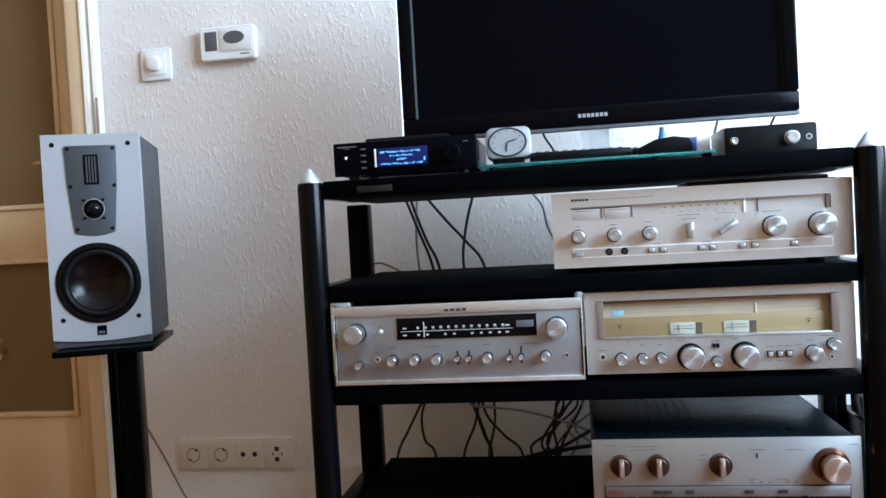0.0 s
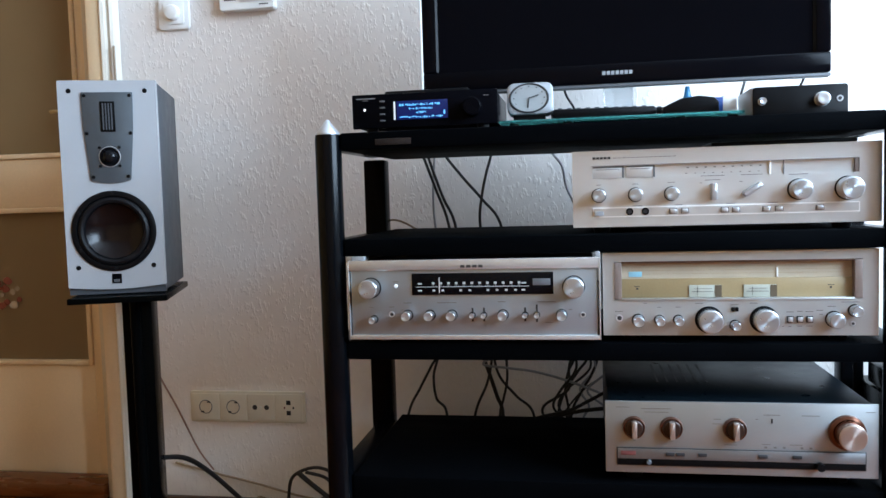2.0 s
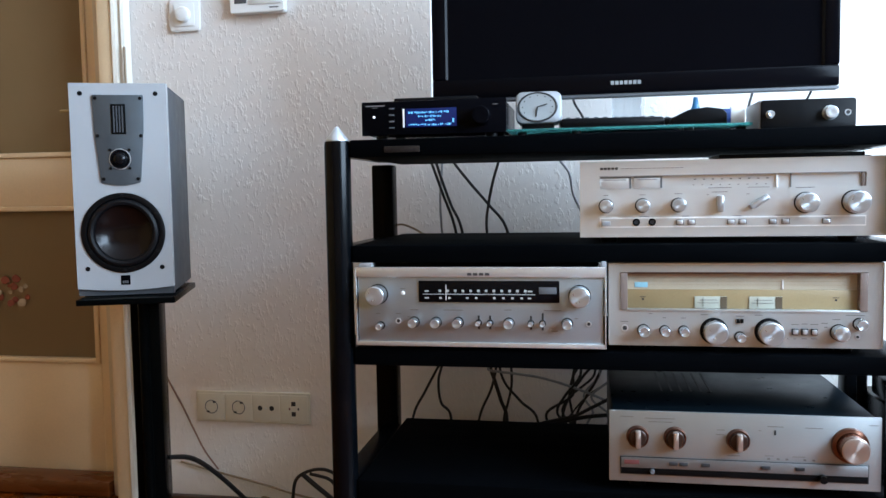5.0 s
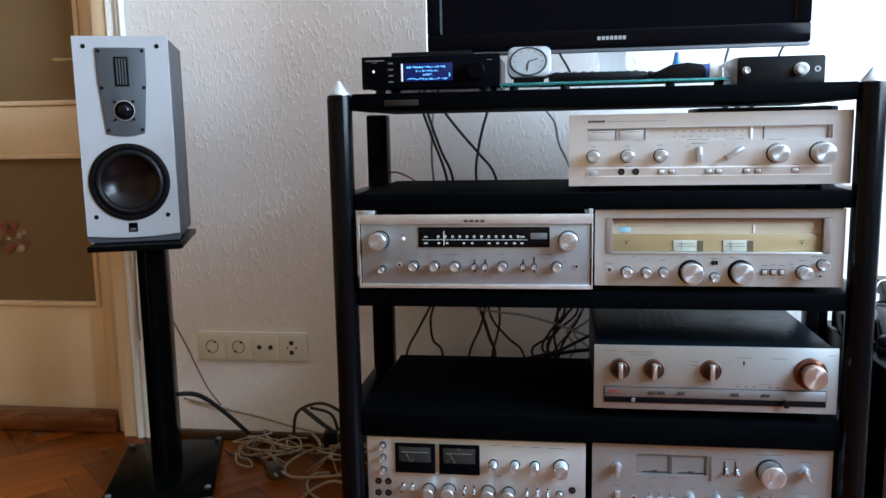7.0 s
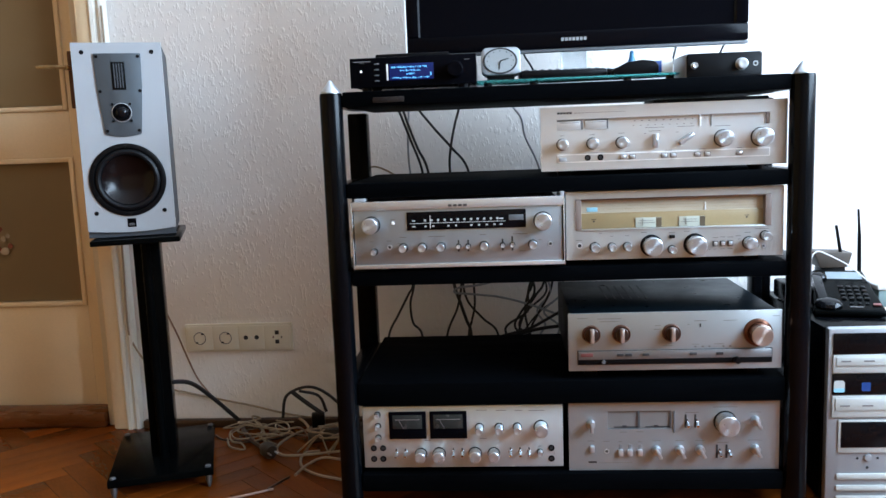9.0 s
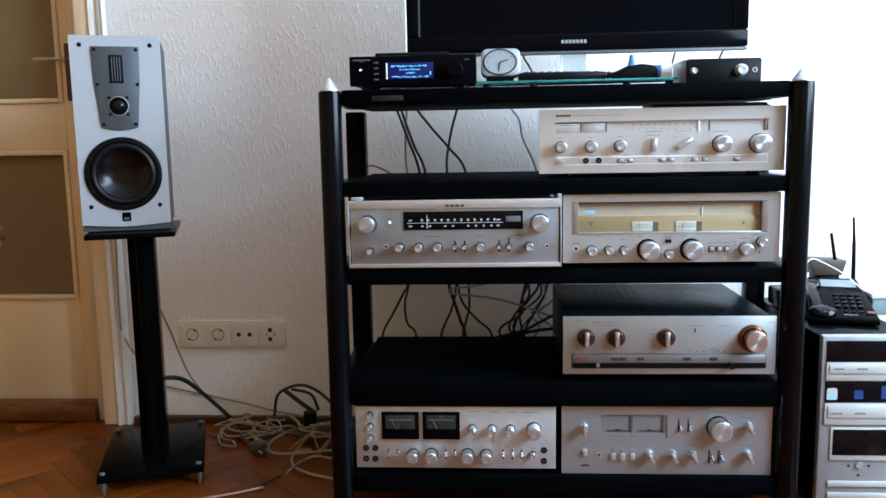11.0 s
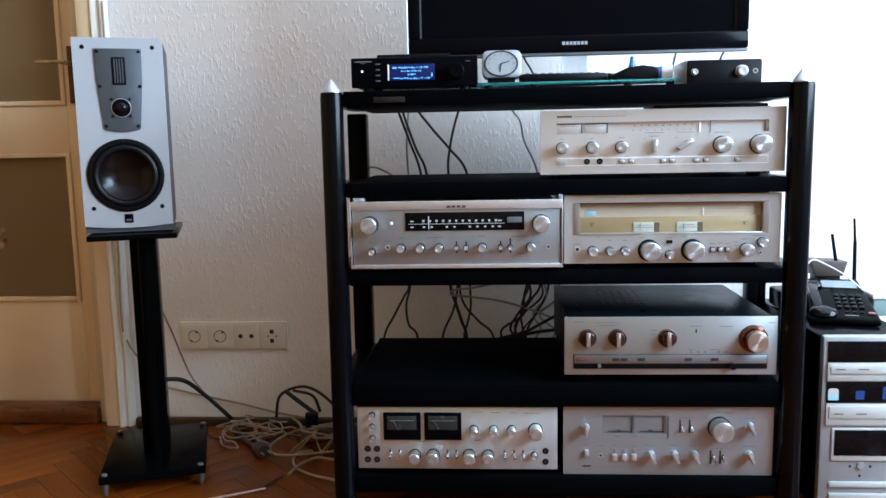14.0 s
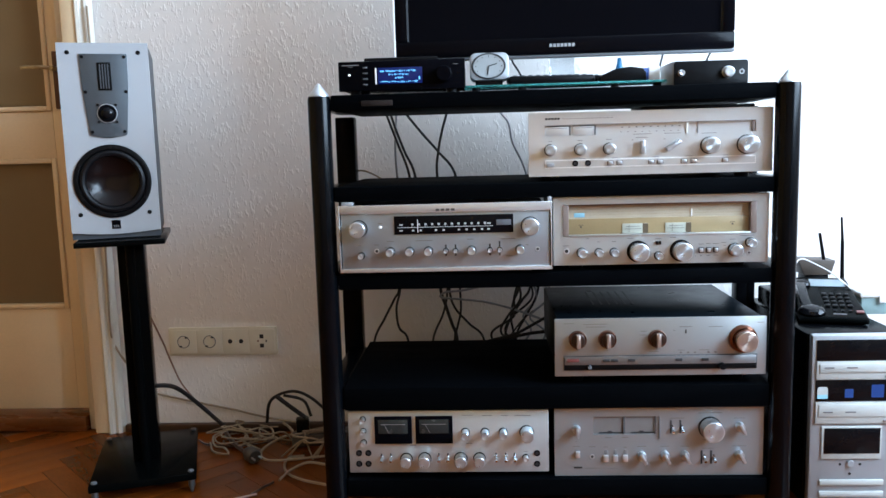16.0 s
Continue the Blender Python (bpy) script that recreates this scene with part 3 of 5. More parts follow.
def receiver_gold_dial():
    gx0, gz0, gx1, gz1 = 0.0325, 0.0605, 0.4, 0.126
    u = unit("stereo_receiver", "champagne silver receiver with a gold tuning dial and two big knobs", "receiver", -0.014, 1.473, 0.5555, 0.438, 0.1415, 0.36, M_ALUW, M_BLKPLA, 0.0113,
             holes=((gx0 - 0.013, gz0, gx1 + 0.0135, gz1),), plate=0.018)
    slab(u, "dial_cheek", gx0 - 0.013, gz0 + 0.001, gx0 - 0.001, gz1 - 0.001, -0.002, 0.02, M_WALNUT, 0.0008, "grey-brown dial end cheek")
    slab(u, "dial_cheek", gx1 + 0.001, gz0 + 0.001, gx1 + 0.0132, gz1 - 0.001, -0.002, 0.02, M_WALNUT, 0.0008, "grey-brown dial end cheek")
    d = slab(u, "dial", gx0 - 0.001, 0.0955, gx1 + 0.001, gz1 - 0.0005, 0.0135, 0.0175, M_GOLD, 0.0, "gold backed tuning dial")
    slab(d, "dial_band", gx0 - 0.001, gz0 + 0.0005, gx1 + 0.001, 0.0953, 0.0105, 0.0175, M_GOLD2, 0.0004)
    slab(u, "dial_lip", gx0 - 0.001, gz0 - 0.0012, gx1 + 0.001, gz0 + 0.0024, -0.0015, 0.0102, M_ALUW, 0.0005)
    slab(u, "dial_hood", gx0 - 0.001, gz1 - 0.003, gx1 + 0.001, gz1 + 0.0002, 0.0, 0.0132, M_DKBRONZE, 0.0004)
    for k in range(3):
        ink(d, 0.05, 0.103 + 0.006 * k, 0.385, 0.1033 + 0.006 * k, M_GOLD2, 0.0133, "dial_mark")
    slab(d, "lamp", 0.044, 0.0985, 0.066, 0.1075, 0.0128, 0.0134, M_CYANINK, 0.0002, "pale blue lit dial lamp")
    slab(d, "pointer", 0.2838, 0.096, 0.2862, 0.112, 0.0115, 0.0133, M_WHITEPLA, 0.0002)
    for a, b in ((0.143, 0.196), (0.231, 0.284)):
        m = slab(u, "meter", a, gz0 + 0.003, b, 0.0838, 0.0085, 0.0104, M_METER, 0.0004, "pale lit signal meter")
        slab(m, "needle", (a + b) / 2 - 0.0128, gz0 + 0.006, (a + b) / 2 - 0.0123, 0.082, 0.0078, 0.0084, M_DKINK, 0)
        # dark strip paints the shade on the right of the recessed meter
        slab(m, "painted_shade", b - 0.011, gz0 + 0.0031, b - 0.0002, 0.0836, 0.0079, 0.0084, M_GOLDDK, 0)
        ink(m, a + 0.004, 0.0725, b - 0.014, 0.0733, M_GREYPLA, 0.0083)
        ink(m, a + 0.008, 0.0775, b - 0.016, 0.0782, M_GREYPLA, 0.0083)
    for x in (0.058, 0.368):
        ink(u, x - 0.0016, 0.077, x + 0.0016, 0.08, M_DKINK, 0.0103)
        ink(u, x - 0.005, 0.082, x + 0.005, 0.083, M_DKINK, 0.0103)
    socket(u, 0.027, 0.0298, 0.0062)
    for x in (0.058, 0.093, 0.124):
        knob(u, x, 0.0265, 0.0095 if x < 0.07 else 0.0078, 0.02)
    for x in (0.1735, 0.261):
        k = knob(u, x, 0.0265, 0.0198, 0.022, skirt=0.003, label="large turned aluminium knob")
    knob(u, 0.215, 0.0175, 0.0078, 0.016)
    for k in range(2):
        slab(u, "push_button", 0.2095 + 0.006 * k, 0.0405, 0.2145 + 0.006 * k, 0.0475, -0.004, 0.0, M_BLKPLA, 0.0006)
    for x in (0.302, 0.317, 0.332):
        b = slab(u, "push_button", x - 0.0052, 0.0215, x + 0.0052, 0.0325, -0.003, 0.0, M_DKINK, 0.0006)
        slab(b, "cap", x - 0.0036, 0.0232, x + 0.0036, 0.0308, -0.006, -0.0031, M_CHROME, 0.0006)
    knob(u, 0.3695, 0.0268, 0.0125, 0.018)
    knob(u, 0.401, 0.041, 0.0092, 0.016)
    socket(u, 0.399, 0.0195, 0.004)
    for x, z, w in ((0.026, 0.0405, 0.013), (0.158, 0.0535, 0.012), (0.245, 0.0535, 0.012), (0.302, 0.0385, 0.011), (0.317, 0.0395, 0.009), (0.332, 0.039, 0.012), (0.215, 0.0515, 0.013),
                    (0.302, 0.0145, 0.004), (0.317, 0.0148, 0.008), (0.332, 0.015, 0.01), (0.291, 0.0145, 0.003), (0.348, 0.041, 0.01), (0.395, 0.0545, 0.028), (0.366, 0.0475, 0.012), (0.35, 0.0345, 0.005),
                    (0.07, 0.0545, 0.006), (0.093, 0.0475, 0.006), (0.124, 0.0475, 0.008)):
        ink(u, x - w / 2, z, x + w / 2, z + 0.0011)


def tuner_amp_pale():
    w, h = 0.494, 0.13
    u = unit("stereo_receiver", "pale silver receiver with a wide recessed dial window", "receiver", -0.062, 1.485, 0.7405, w, h, 0.345, M_ALUP, M_ALUP, 0.0105,
             holes=((0.033, 0.081, 0.4595, 0.104),), body_w=-0.015, plate=0.0088)
    d = slab(u, "dial", 0.0325, 0.0805, 0.46, 0.1045, 0.0062, 0.0085, M_ALUP, 0, "pale recessed tuning dial")
    for a, b in ((0.0345, 0.0865), (0.091, 0.138)):
        m = slab(d, "meter", a, 0.083, b, 0.101, 0.0035, 0.006, M_ALUP, 0.0003)
        # grey strips paint the recess shade along the meter's top and right
        slab(m, "painted_shade", a, 0.1012, b, 0.1028, 0.0025, 0.0058, M_GREYPLA, 0)
        slab(m, "painted_shade", b - 0.003, 0.0832, b, 0.1008, 0.0025, 0.0034, M_GREYPLA, 0)
        ink(m, a + 0.006, 0.0975, b - 0.008, 0.0983, M_GREYPLA, 0.0032)
    for k in range(9):
        ink(d, 0.19 + 0.0145 * k, 0.096, 0.194 + 0.0145 * k, 0.0978, M_INK, 0.006)
        ink(d, 0.188 + 0.0145 * k, 0.0868, 0.191 + 0.0145 * k, 0.088, M_INK, 0.006)
    slab(d, "pointer", 0.3215, 0.0815, 0.3245, 0.1035, 0.003, 0.006, M_WHITEPLA, 0.0003)
    slab(d, "divider", 0.344, 0.0812, 0.3452, 0.1038, 0.004, 0.006, M_GREYPLA, 0)
    slab(d, "end_cheek", 0.453, 0.0812, 0.4593, 0.1038, 0.0015, 0.006, M_WALNUT, 0.0003)
    ink(u, 0.0325, 0.1038, 0.4595, 0.1046, M_INK)
    for x in (0.044, 0.105, 0.164):
        knob(u, x, 0.054, 0.0112, 0.02)
    part("lever_knob", box(-0.0045, -0.014, -0.0135, 0.0045, 0, 0.0135, 0.0018), M_KNOB, u, "", (0.2315, 0, 0.0555))
    lv = part("lever_knob", box(-0.0165, -0.014, -0.0045, 0.0165, 0, 0.0045, 0.0018), M_KNOB, u, "", (0.293, 0, 0.0575))
    lv.rotation_euler = (0, radians(-33), 0)
    knob(u, 0.366, 0.0555, 0.0164, 0.022)
    knob(u, 0.441, 0.0555, 0.0184, 0.024)
    c = slab(u, "control_strip", 0.0335, 0.0165, 0.46, 0.0335, -0.0012, 0.0, M_WHITEPLA, 0.0)
    slab(c, "strip_inlay", 0.0355, 0.0185, 0.4585, 0.0318, -0.0018, -0.0013, M_ALUP, 0.0)
    slab(c, "power_button", 0.037, 0.0195, 0.0515, 0.0275, -0.005, -0.0019, M_SILPLA, 0.0006)
    for x in (0.095, 0.121):
        socket(u, x, 0.0256, 0.0062, False).location.y = -0.002
    for x in (0.167, 0.186, 0.250, 0.268, 0.316, 0.336, 0.399):
        b = slab(u, "push_button", x - 0.0055, 0.0215, x + 0.0045, 0.0282, -0.006, -0.0019, M_CHROME, 0.001)
        # flat grey pad round the button stands in for its shadow
        slab(b, "painted_button_shadow", x - 0.0068, 0.0205, x + 0.0062, 0.0292, -0.0026, -0.0019, M_INK, 0)
    for k in range(5):
        ink(u, 0.0345 + 0.0062 * k, 0.1155, 0.0395 + 0.0062 * k, 0.1195, M_DKINK)
    for k in range(14):
        ink(u, 0.069 + 0.0075 * k, 0.1165, 0.0745 + 0.0075 * k, 0.1175)
    for x, z, wd in ((0.231, 0.0815, 0.038), (0.293, 0.0815, 0.034), (0.366, 0.0798, 0.03), (0.231, 0.0745, 0.025), (0.044, 0.0715, 0.008), (0.105, 0.0715, 0.01), (0.164, 0.0725, 0.012),
                     (0.108, 0.0345, 0.016), (0.176, 0.0345, 0.012), (0.259, 0.0345, 0.014), (0.326, 0.0345, 0.016), (0.4, 0.0345, 0.01), (0.212, 0.07, 0.004), (0.276, 0.0705, 0.005)):
        ink(u, x - wd / 2, z, x + wd / 2, z + 0.001)


def amplifier_bronze():
    w, h = 0.438, 0.124
    u = unit("stereo_amplifier", "pale silver amplifier with bronze knobs and a dark lower slot", "amplifier", -0.014, 1.468, 0.3185, w, h, 0.385, M_ALUL, M_LIDBLACK, 0.0183, drop=0.002)
    for x in (0.048, 0.110, 0.213):
        k = knob(u, x, 0.0795, 0.0150, 0.010, M_BROWNCAP, label="dark bronze selector knob")
        part("ring", lathe([(0.0158, 0), (0.0158, -0.0095), (0.0178, -0.0100), (0.0192, 0)], 36), M_COPPER, k)
        part("grip", box(-0.0042, -0.024, -0.0142, 0.0042, -0.0098, 0.0142, 0.0018), M_BRONZE, k)
        ink(u, x - 0.002, 0.0555, x + 0.002, 0.0563)
    b = knob(u, 0.389, 0.0768, 0.0225, 0.026, M_BRONZE, label="large bronze volume knob")
    part("ring", lathe([(0.0232, 0), (0.0232, -0.008), (0.0285, -0.006), (0.0295, 0)], 40), M_COPPER, b)
    s = slab(u, "control_slot", 0.0185, 0.0132, 0.4185, 0.0445, -0.0022, 0.0, M_DKINK, 0.0006, "dark framed slot for small controls")
    slab(s, "flap", 0.0205, 0.0255, 0.4165, 0.0432, -0.0042, -0.0023, M_FLAP, 0.0005)
    slab(s, "slide_rail", 0.0205, 0.0145, 0.4165, 0.0245, -0.0028, -0.0023, M_BLKPLA, 0.0002)
    slab(u, "indicator", 0.0255, 0.032, 0.0505, 0.0395, -0.0056, -0.0043, M_RED, 0.0004, "small red indicator")
    for x in (0.107, 0.124, 0.160, 0.257, 0.311):
        slab(u, "push_button", x - 0.0072, 0.032, x + 0.0072, 0.0378, -0.0068, -0.0043, M_DKINK, 0.0007)
    part("slider", lathe([(0, -0.008), (0.0038, -0.0075), (0.0042, 0)], 18), M_GREYPLA, u, "", (0.0725, -0.002, 0.0205))
    part("slider", lathe([(0, -0.013), (0.0065, -0.0125), (0.007, 0)], 20), M_BLKPLA, u, "", (0.346, -0.002, 0.0205))
    slab(u, "lamp", 0.2708, 0.09, 0.2735, 0.098, -0.0012, 0.0, M_DKINK, 0.0002)
    for x, z, wd in ((0.03, 0.1135, 0.022), (0.085, 0.1115, 0.05), (0.086, 0.1055, 0.04), (0.185, 0.095, 0.012), (0.184, 0.087, 0.014), (0.272, 0.1035, 0.026), (0.333, 0.103, 0.028), (0.248, 0.096, 0.004),
                     (0.425, 0.1105, 0.014), (0.206, 0.0515, 0.02), (0.263, 0.0535, 0.014), (0.31, 0.0535, 0.02), (0.352, 0.0275, 0.01), (0.048, 0.0585, 0.006)):
        ink(u, x - wd / 2, z, x + wd / 2, z + 0.0011)
    for x in (0.26, 0.275, 0.289, 0.317, 0.331):
        ink(u, x, 0.0475, x + 0.0045, 0.0505, M_INK)
    for k in range(6):
        part("vent_slot", box(0.10 + 0.018 * k, 0.15, 0.1216, 0.104 + 0.018 * k, 0.31, 0.1224), M_DKINK, u)


def deck_two_meters():
    w, h = 0.4335, 0.139
    u = unit("tape_deck_amplifier", "bright silver amplifier with two black framed meters", "amplifier", -0.4615, 1.475, 0.105, w, h, 0.36, M_ALU, M_BLKPLA, 0.0105)
    for a, b in ((0.058, 0.139), (0.147, 0.2275)):
        f = slab(u, "meter", a, 0.0668, b, 0.128, -0.006, 0.0, M_SCREEN, 0.0015, "black framed level meter")
        g = slab(f, "meter_face", a + 0.0085, 0.0905, b - 0.0085, 0.1215, -0.0068, -0.0061, M_METERDK, 0.0004)
        ink(g, a + 0.014, 0.1105, b - 0.014, 0.1117, M_INK, -0.0069)
        part("needle", rod((a + 0.022, -0.0072, 0.11), (a + 0.032, -0.0072, 0.0915), 0.0004, seg=6), M_INK, g)
    for z in (0.1215, 0.0955, 0.0695):
        knob(u, 0.033, z, 0.0058, 0.012)
    for x, z in ((0.0215, 0.045), (0.042, 0.045), (0.021, 0.0205), (0.0415, 0.0205), (0.408, 0.042), (0.408, 0.018)):
        socket(u, x, z, 0.0068, False)
    for x in (0.071, 0.091, 0.196, 0.2155, 0.320, 0.3405, 0.360):
        lever(u, x, 0.0355, -1, 0.016)
    for x, r in ((0.125, 0.0125), (0.165, 0.0135), (0.2435, 0.0135), (0.284, 0.0125)):
        knob(u, x, 0.0315, r, 0.022)
    knob(u, 0.384, 0.0335, 0.0062, 0.012)
    for x in (0.2545, 0.297, 0.336):
        knob(u, x, 0.0905, 0.0085, 0.024)
    knob(u, 0.3865, 0.0895, 0.0145, 0.024)
    for x, z, wd in ((0.26, 0.128, 0.024), (0.302, 0.127, 0.022), (0.34, 0.1265, 0.016), (0.378, 0.126, 0.034), (0.14, 0.0615, 0.014), (0.262, 0.0645, 0.014), (0.165, 0.0125, 0.012), (0.2435, 0.0115, 0.012), (0.388, 0.0645, 0.012),
                     (0.384, 0.0455, 0.008)):
        ink(u, x - wd / 2, z, x + wd / 2, z + 0.0011)
    part("bracket_print", merge(box(0.4135, -0.0005, 0.028, 0.4142, -0.0001, 0.034)), M_INK, u)


def amplifier_pale_meters():
    w, h = 0.44, 0.15
    u = unit("stereo_amplifier", "silver amplifier with twin recessed meters and many switches", "amplifier", -0.0155, 1.475, 0.0955, w, h, 0.36, M_ALUD, M_BLKPLA, 0.0012,
             holes=((0.083, 0.0915, 0.216, 0.1315),), plate=0.0065)
    for a, b in ((0.0835, 0.149), (0.1505, 0.2155)):
        m = slab(u, "meter", a, 0.092, b, 0.131, 0.0045, 0.006, M_DULLMET, 0, "pale recessed meter")
        slab(m, "scale", a + 0.012, 0.0935, b - 0.001, 0.0958, 0.0035, 0.0044, M_DKINK, 0)
        slab(m, "needle", b - 0.035, 0.0935, b - 0.026, 0.0985, 0.0032, 0.0044, M_DKINK, 0)
        slab(m, "edge", b - 0.0022, 0.0925, b, 0.1305, 0.001, 0.0044, M_GREYPLA, 0)
    slab(u, "bar", 0.2205, 0.0825, 0.2232, 0.1315, -0.0025, 0, M_GREYPLA, 0.0004)
    part("selector", merge(rod((0, 0, 0), (0, -0.012, 0), 0.0095, 0.0085, 24), box(-0.0032, -0.026, -0.012, 0.0032, -0.011, 0.012, 0.001)), M_KNOB, u, "", (0.0465, 0, 0.104))
    knob(u, 0.328, 0.1055, 0.0228, 0.026, skirt=0.0015)
    for x, z in ((0.390, 0.108), (0.185, 0.0445), (0.234, 0.045), (0.276, 0.045), (0.390, 0.046)):
        k = part("selector", merge(rod((0, 0, 0), (0, -0.012, 0), 0.0095, 0.009, 24), box(-0.0034, -0.026, -0.0125, 0.0034, -0.011, 0.0125, 0.001)), M_KNOB, u, "", (x, 0, z))
        k.rotation_euler = (0, radians(-28), 0)
    for x in (0.249, 0.269):
        slab(u, "switch_slot", x - 0.0045, 0.0935, x - 0.001, 0.1225, -0.001, 0, M_DKINK, 0.0002)
        lever(u, x, 0.106, -1, 0.012)
    for x in (0.109, 0.129, 0.150):
        slab(u, "push_button", x - 0.005, 0.033, x + 0.005, 0.047, -0.007, 0, M_CHROME, 0.001)
        slab(u, "switch_slot", x - 0.003, 0.0475, x + 0.003, 0.0575, -0.001, 0, M_INK, 0.0002)
    for x in (0.314, 0.334):
        slab(u, "switch_slot", x - 0.0045, 0.0255, x - 0.0005, 0.055, -0.001, 0, M_DKINK, 0.0002)
        lever(u, x + 0.003, 0.04, -1, 0.012)
    slab(u, "push_button", 0.0445, 0.042, 0.0535, 0.0555, -0.007, 0, M_CHROME, 0.001)
    socket(u, 0.080, 0.0425, 0.0052)
    ink(u, 0.041, 0.0165, 0.0585, 0.0205, M_DKINK)
    ink(u, 0.064, 0.0165, 0.134, 0.0172)
    for x, z, wd in ((0.046, 0.0655, 0.014), (0.0795, 0.0645, 0.014), (0.109, 0.0635, 0.008), (0.15, 0.063, 0.008), (0.259, 0.1265, 0.028), (0.328, 0.1375, 0.05), (0.328, 0.0785, 0.03), (0.39, 0.1255, 0.024), (0.234, 0.0645, 0.018),
                     (0.185, 0.0645, 0.018), (0.276, 0.0645, 0.018), (0.324, 0.0595, 0.024), (0.39, 0.064, 0.03), (0.046, 0.0765, 0.003), (0.15, 0.085, 0.014), (0.115, 0.0845, 0.014)):
        ink(u, x - wd / 2, z, x + wd / 2, z + 0.0011)


receiver_black_dial()
receiver_gold_dial()
tuner_amp_pale()
amplifier_bronze()
deck_two_meters()
amplifier_pale_meters()
single("flat_box", box(0.17, 1.50, 0.8714, 0.40, 1.62, 0.8785, 0.002), M_BLKPLA, "thin flat black box lying on the pale receiver", "box")


# ---- loudspeaker and stand ----
def loudspeaker(cx, cy, z, turn):
    """Origin under the middle of the front face; +y runs back into the cabinet."""
    s = thing("bookshelf_speaker", "white fronted two-way loudspeaker with dark grey cabinet", "loudspeaker", (cx, cy, z), turn)
    w, h, d = 0.191, 0.424, 0.29
    low = bmesh.new()
    cz, zt, n = 0.115, 0.2015, 72
    inner, outer = [], []
    for k in range(n):
        a = 2 * math.pi * k / n
        c, q = math.cos(a), math.sin(a)
        reach = min((w / 2) / abs(c) if abs(c) > 1e-6 else 9, ((zt - cz) / q) if q > 1e-6 else ((cz + 0.0) / -q if q < -1e-6 else 9))
        x, z1 = reach * c, cz + reach * q
        if z1 < 0.0005:
            z1 = -0.006 * math.cos(math.pi * x / w)
        outer.append((x, z1))
        inner.append((0.074 * c, cz + 0.074 * q))
    for cx2, cz2 in ((w / 2, zt), (-w / 2, zt), (w / 2, 0.0), (-w / 2, 0.0)):
        near = min(range(n), key=lambda q: (outer[q][0] - cx2) ** 2 + (outer[q][1] - cz2) ** 2)
        outer[near] = (cx2, cz2)
    rings = [[low.verts.new((x, y, z1)) for x, z1 in pts] for pts, y in ((inner, 0.022), (inner, 0.0), (outer, 0.0), (outer, 0.022))]
    for ra, rb2 in zip(rings, rings[1:]):
        for k in range(n):
            low.faces.new((ra[k], ra[(k + 1) % n], rb2[(k + 1) % n], rb2[k]))
    bmesh.ops.recalc_face_normals(low, faces=low.faces[:])
    part("baffle", merge(low, box(-w / 2, 0.0, zt, w / 2, 0.022, h)), M_SPKWHITE, s, "white lacquered front baffle")
    part("cabinet", box(-w / 2 + 0.0006, 0.0222, -0.014, w / 2 - 0.0006, d, h - 0.001, 0.003), M_SPKGREY, s)
    part("foot_bevel", prism([(-w / 2, -0.016), (-w / 2, -0.0012), (w / 2, -0.0012), (w / 2, -0.016)], 0.008, 0.0218, 0.0), M_SPKGREY, s)
    # woofer
    wf = part("woofer", lathe([(0.0835, -0.0002), (0.0835, -0.003), (0.079, -0.005), (0.073, -0.0045), (0.071, 0.0)], 56), M_BLKPLA, s, "black woofer with a dark brown cone", (0, 0, 0.115))
    part("surround", lathe([(0.0715, -0.001), (0.069, -0.0055), (0.064, -0.0075), (0.059, -0.0055), (0.057, -0.001), (0.0565, 0.003)], 48), M_RUBBER, wf)
    part("cone", lathe([(0.0568, 0.001), (0.050, 0.0065), (0.040, 0.0125), (0.030, 0.0165), (0.020, 0.019), (0.010, 0.0203), (0, 0.0207)], 48), M_CONE, wf)
    for k in range(6):
        a = radians(30 + 60 * k)
        part("screw", lathe([(0, -0.0062), (0.003, -0.006), (0.0034, -0.0045)], 12), M_RUBBER, wf, "", (0.0772 * math.cos(a), 0, 0.0772 * math.sin(a)))
    # tweeter plate
    pl = [(-0.0495, 0.4000), (0.0495, 0.4000), (0.0505, 0.3960), (0.0485, 0.3260), (0.0395, 0.2220), (0.037, 0.2190)] + [(0.037 - 0.074 * k / 8, 0.2190 - 0.0055 * math.sin(math.pi * k / 8)) for k in range(1, 8)] + \
         [(-0.037, 0.2190), (-0.0395, 0.2220), (-0.0485, 0.3260), (-0.0505, 0.3960)]
    t = part("tweeter_plate", prism(pl, -0.0035, 0.0, 0.0008), M_TWPLATE, s, "grey metal tweeter plate")
    rb = part("ribbon", box(-0.0145, -0.0052, 0.319, 0.0145, -0.0036, 0.381, 0.0012), M_BLKPLA, t, "black ribbon tweeter slot")
    for k in range(4):
        part("bar", box(-0.0098 + 0.0056 * k, -0.0064, 0.323, -0.0072 + 0.0056 * k, -0.0053, 0.377), M_SPKGREY, rb)
    dm = part("dome", lathe([(0.0205, -0.0036), (0.0200, -0.0056), (0.0175, -0.0062), (0.0155, -0.0048), (0.0145, -0.0055), (0.013, -0.0095), (0.009, -0.0125), (0.0045, -0.014), (0, -0.0144)], 36), M_GLOSSBLK, t, "black soft dome", (0, 0, 0.268))
    part("trim_ring", lathe([(0.0215, -0.0036), (0.0213, -0.0052), (0.0203, -0.0054), (0.0202, -0.0036)], 36), M_CHROME, dm)
    for a in (45, 135, 225, 315):
        part("screw", lathe([(0, -0.006), (0.0028, -0.0058), (0.0032, -0.0036)], 12), M_BLKPLA, dm, "", (0.0268 * math.cos(radians(a)), 0, 0.0268 * math.sin(radians(a))))
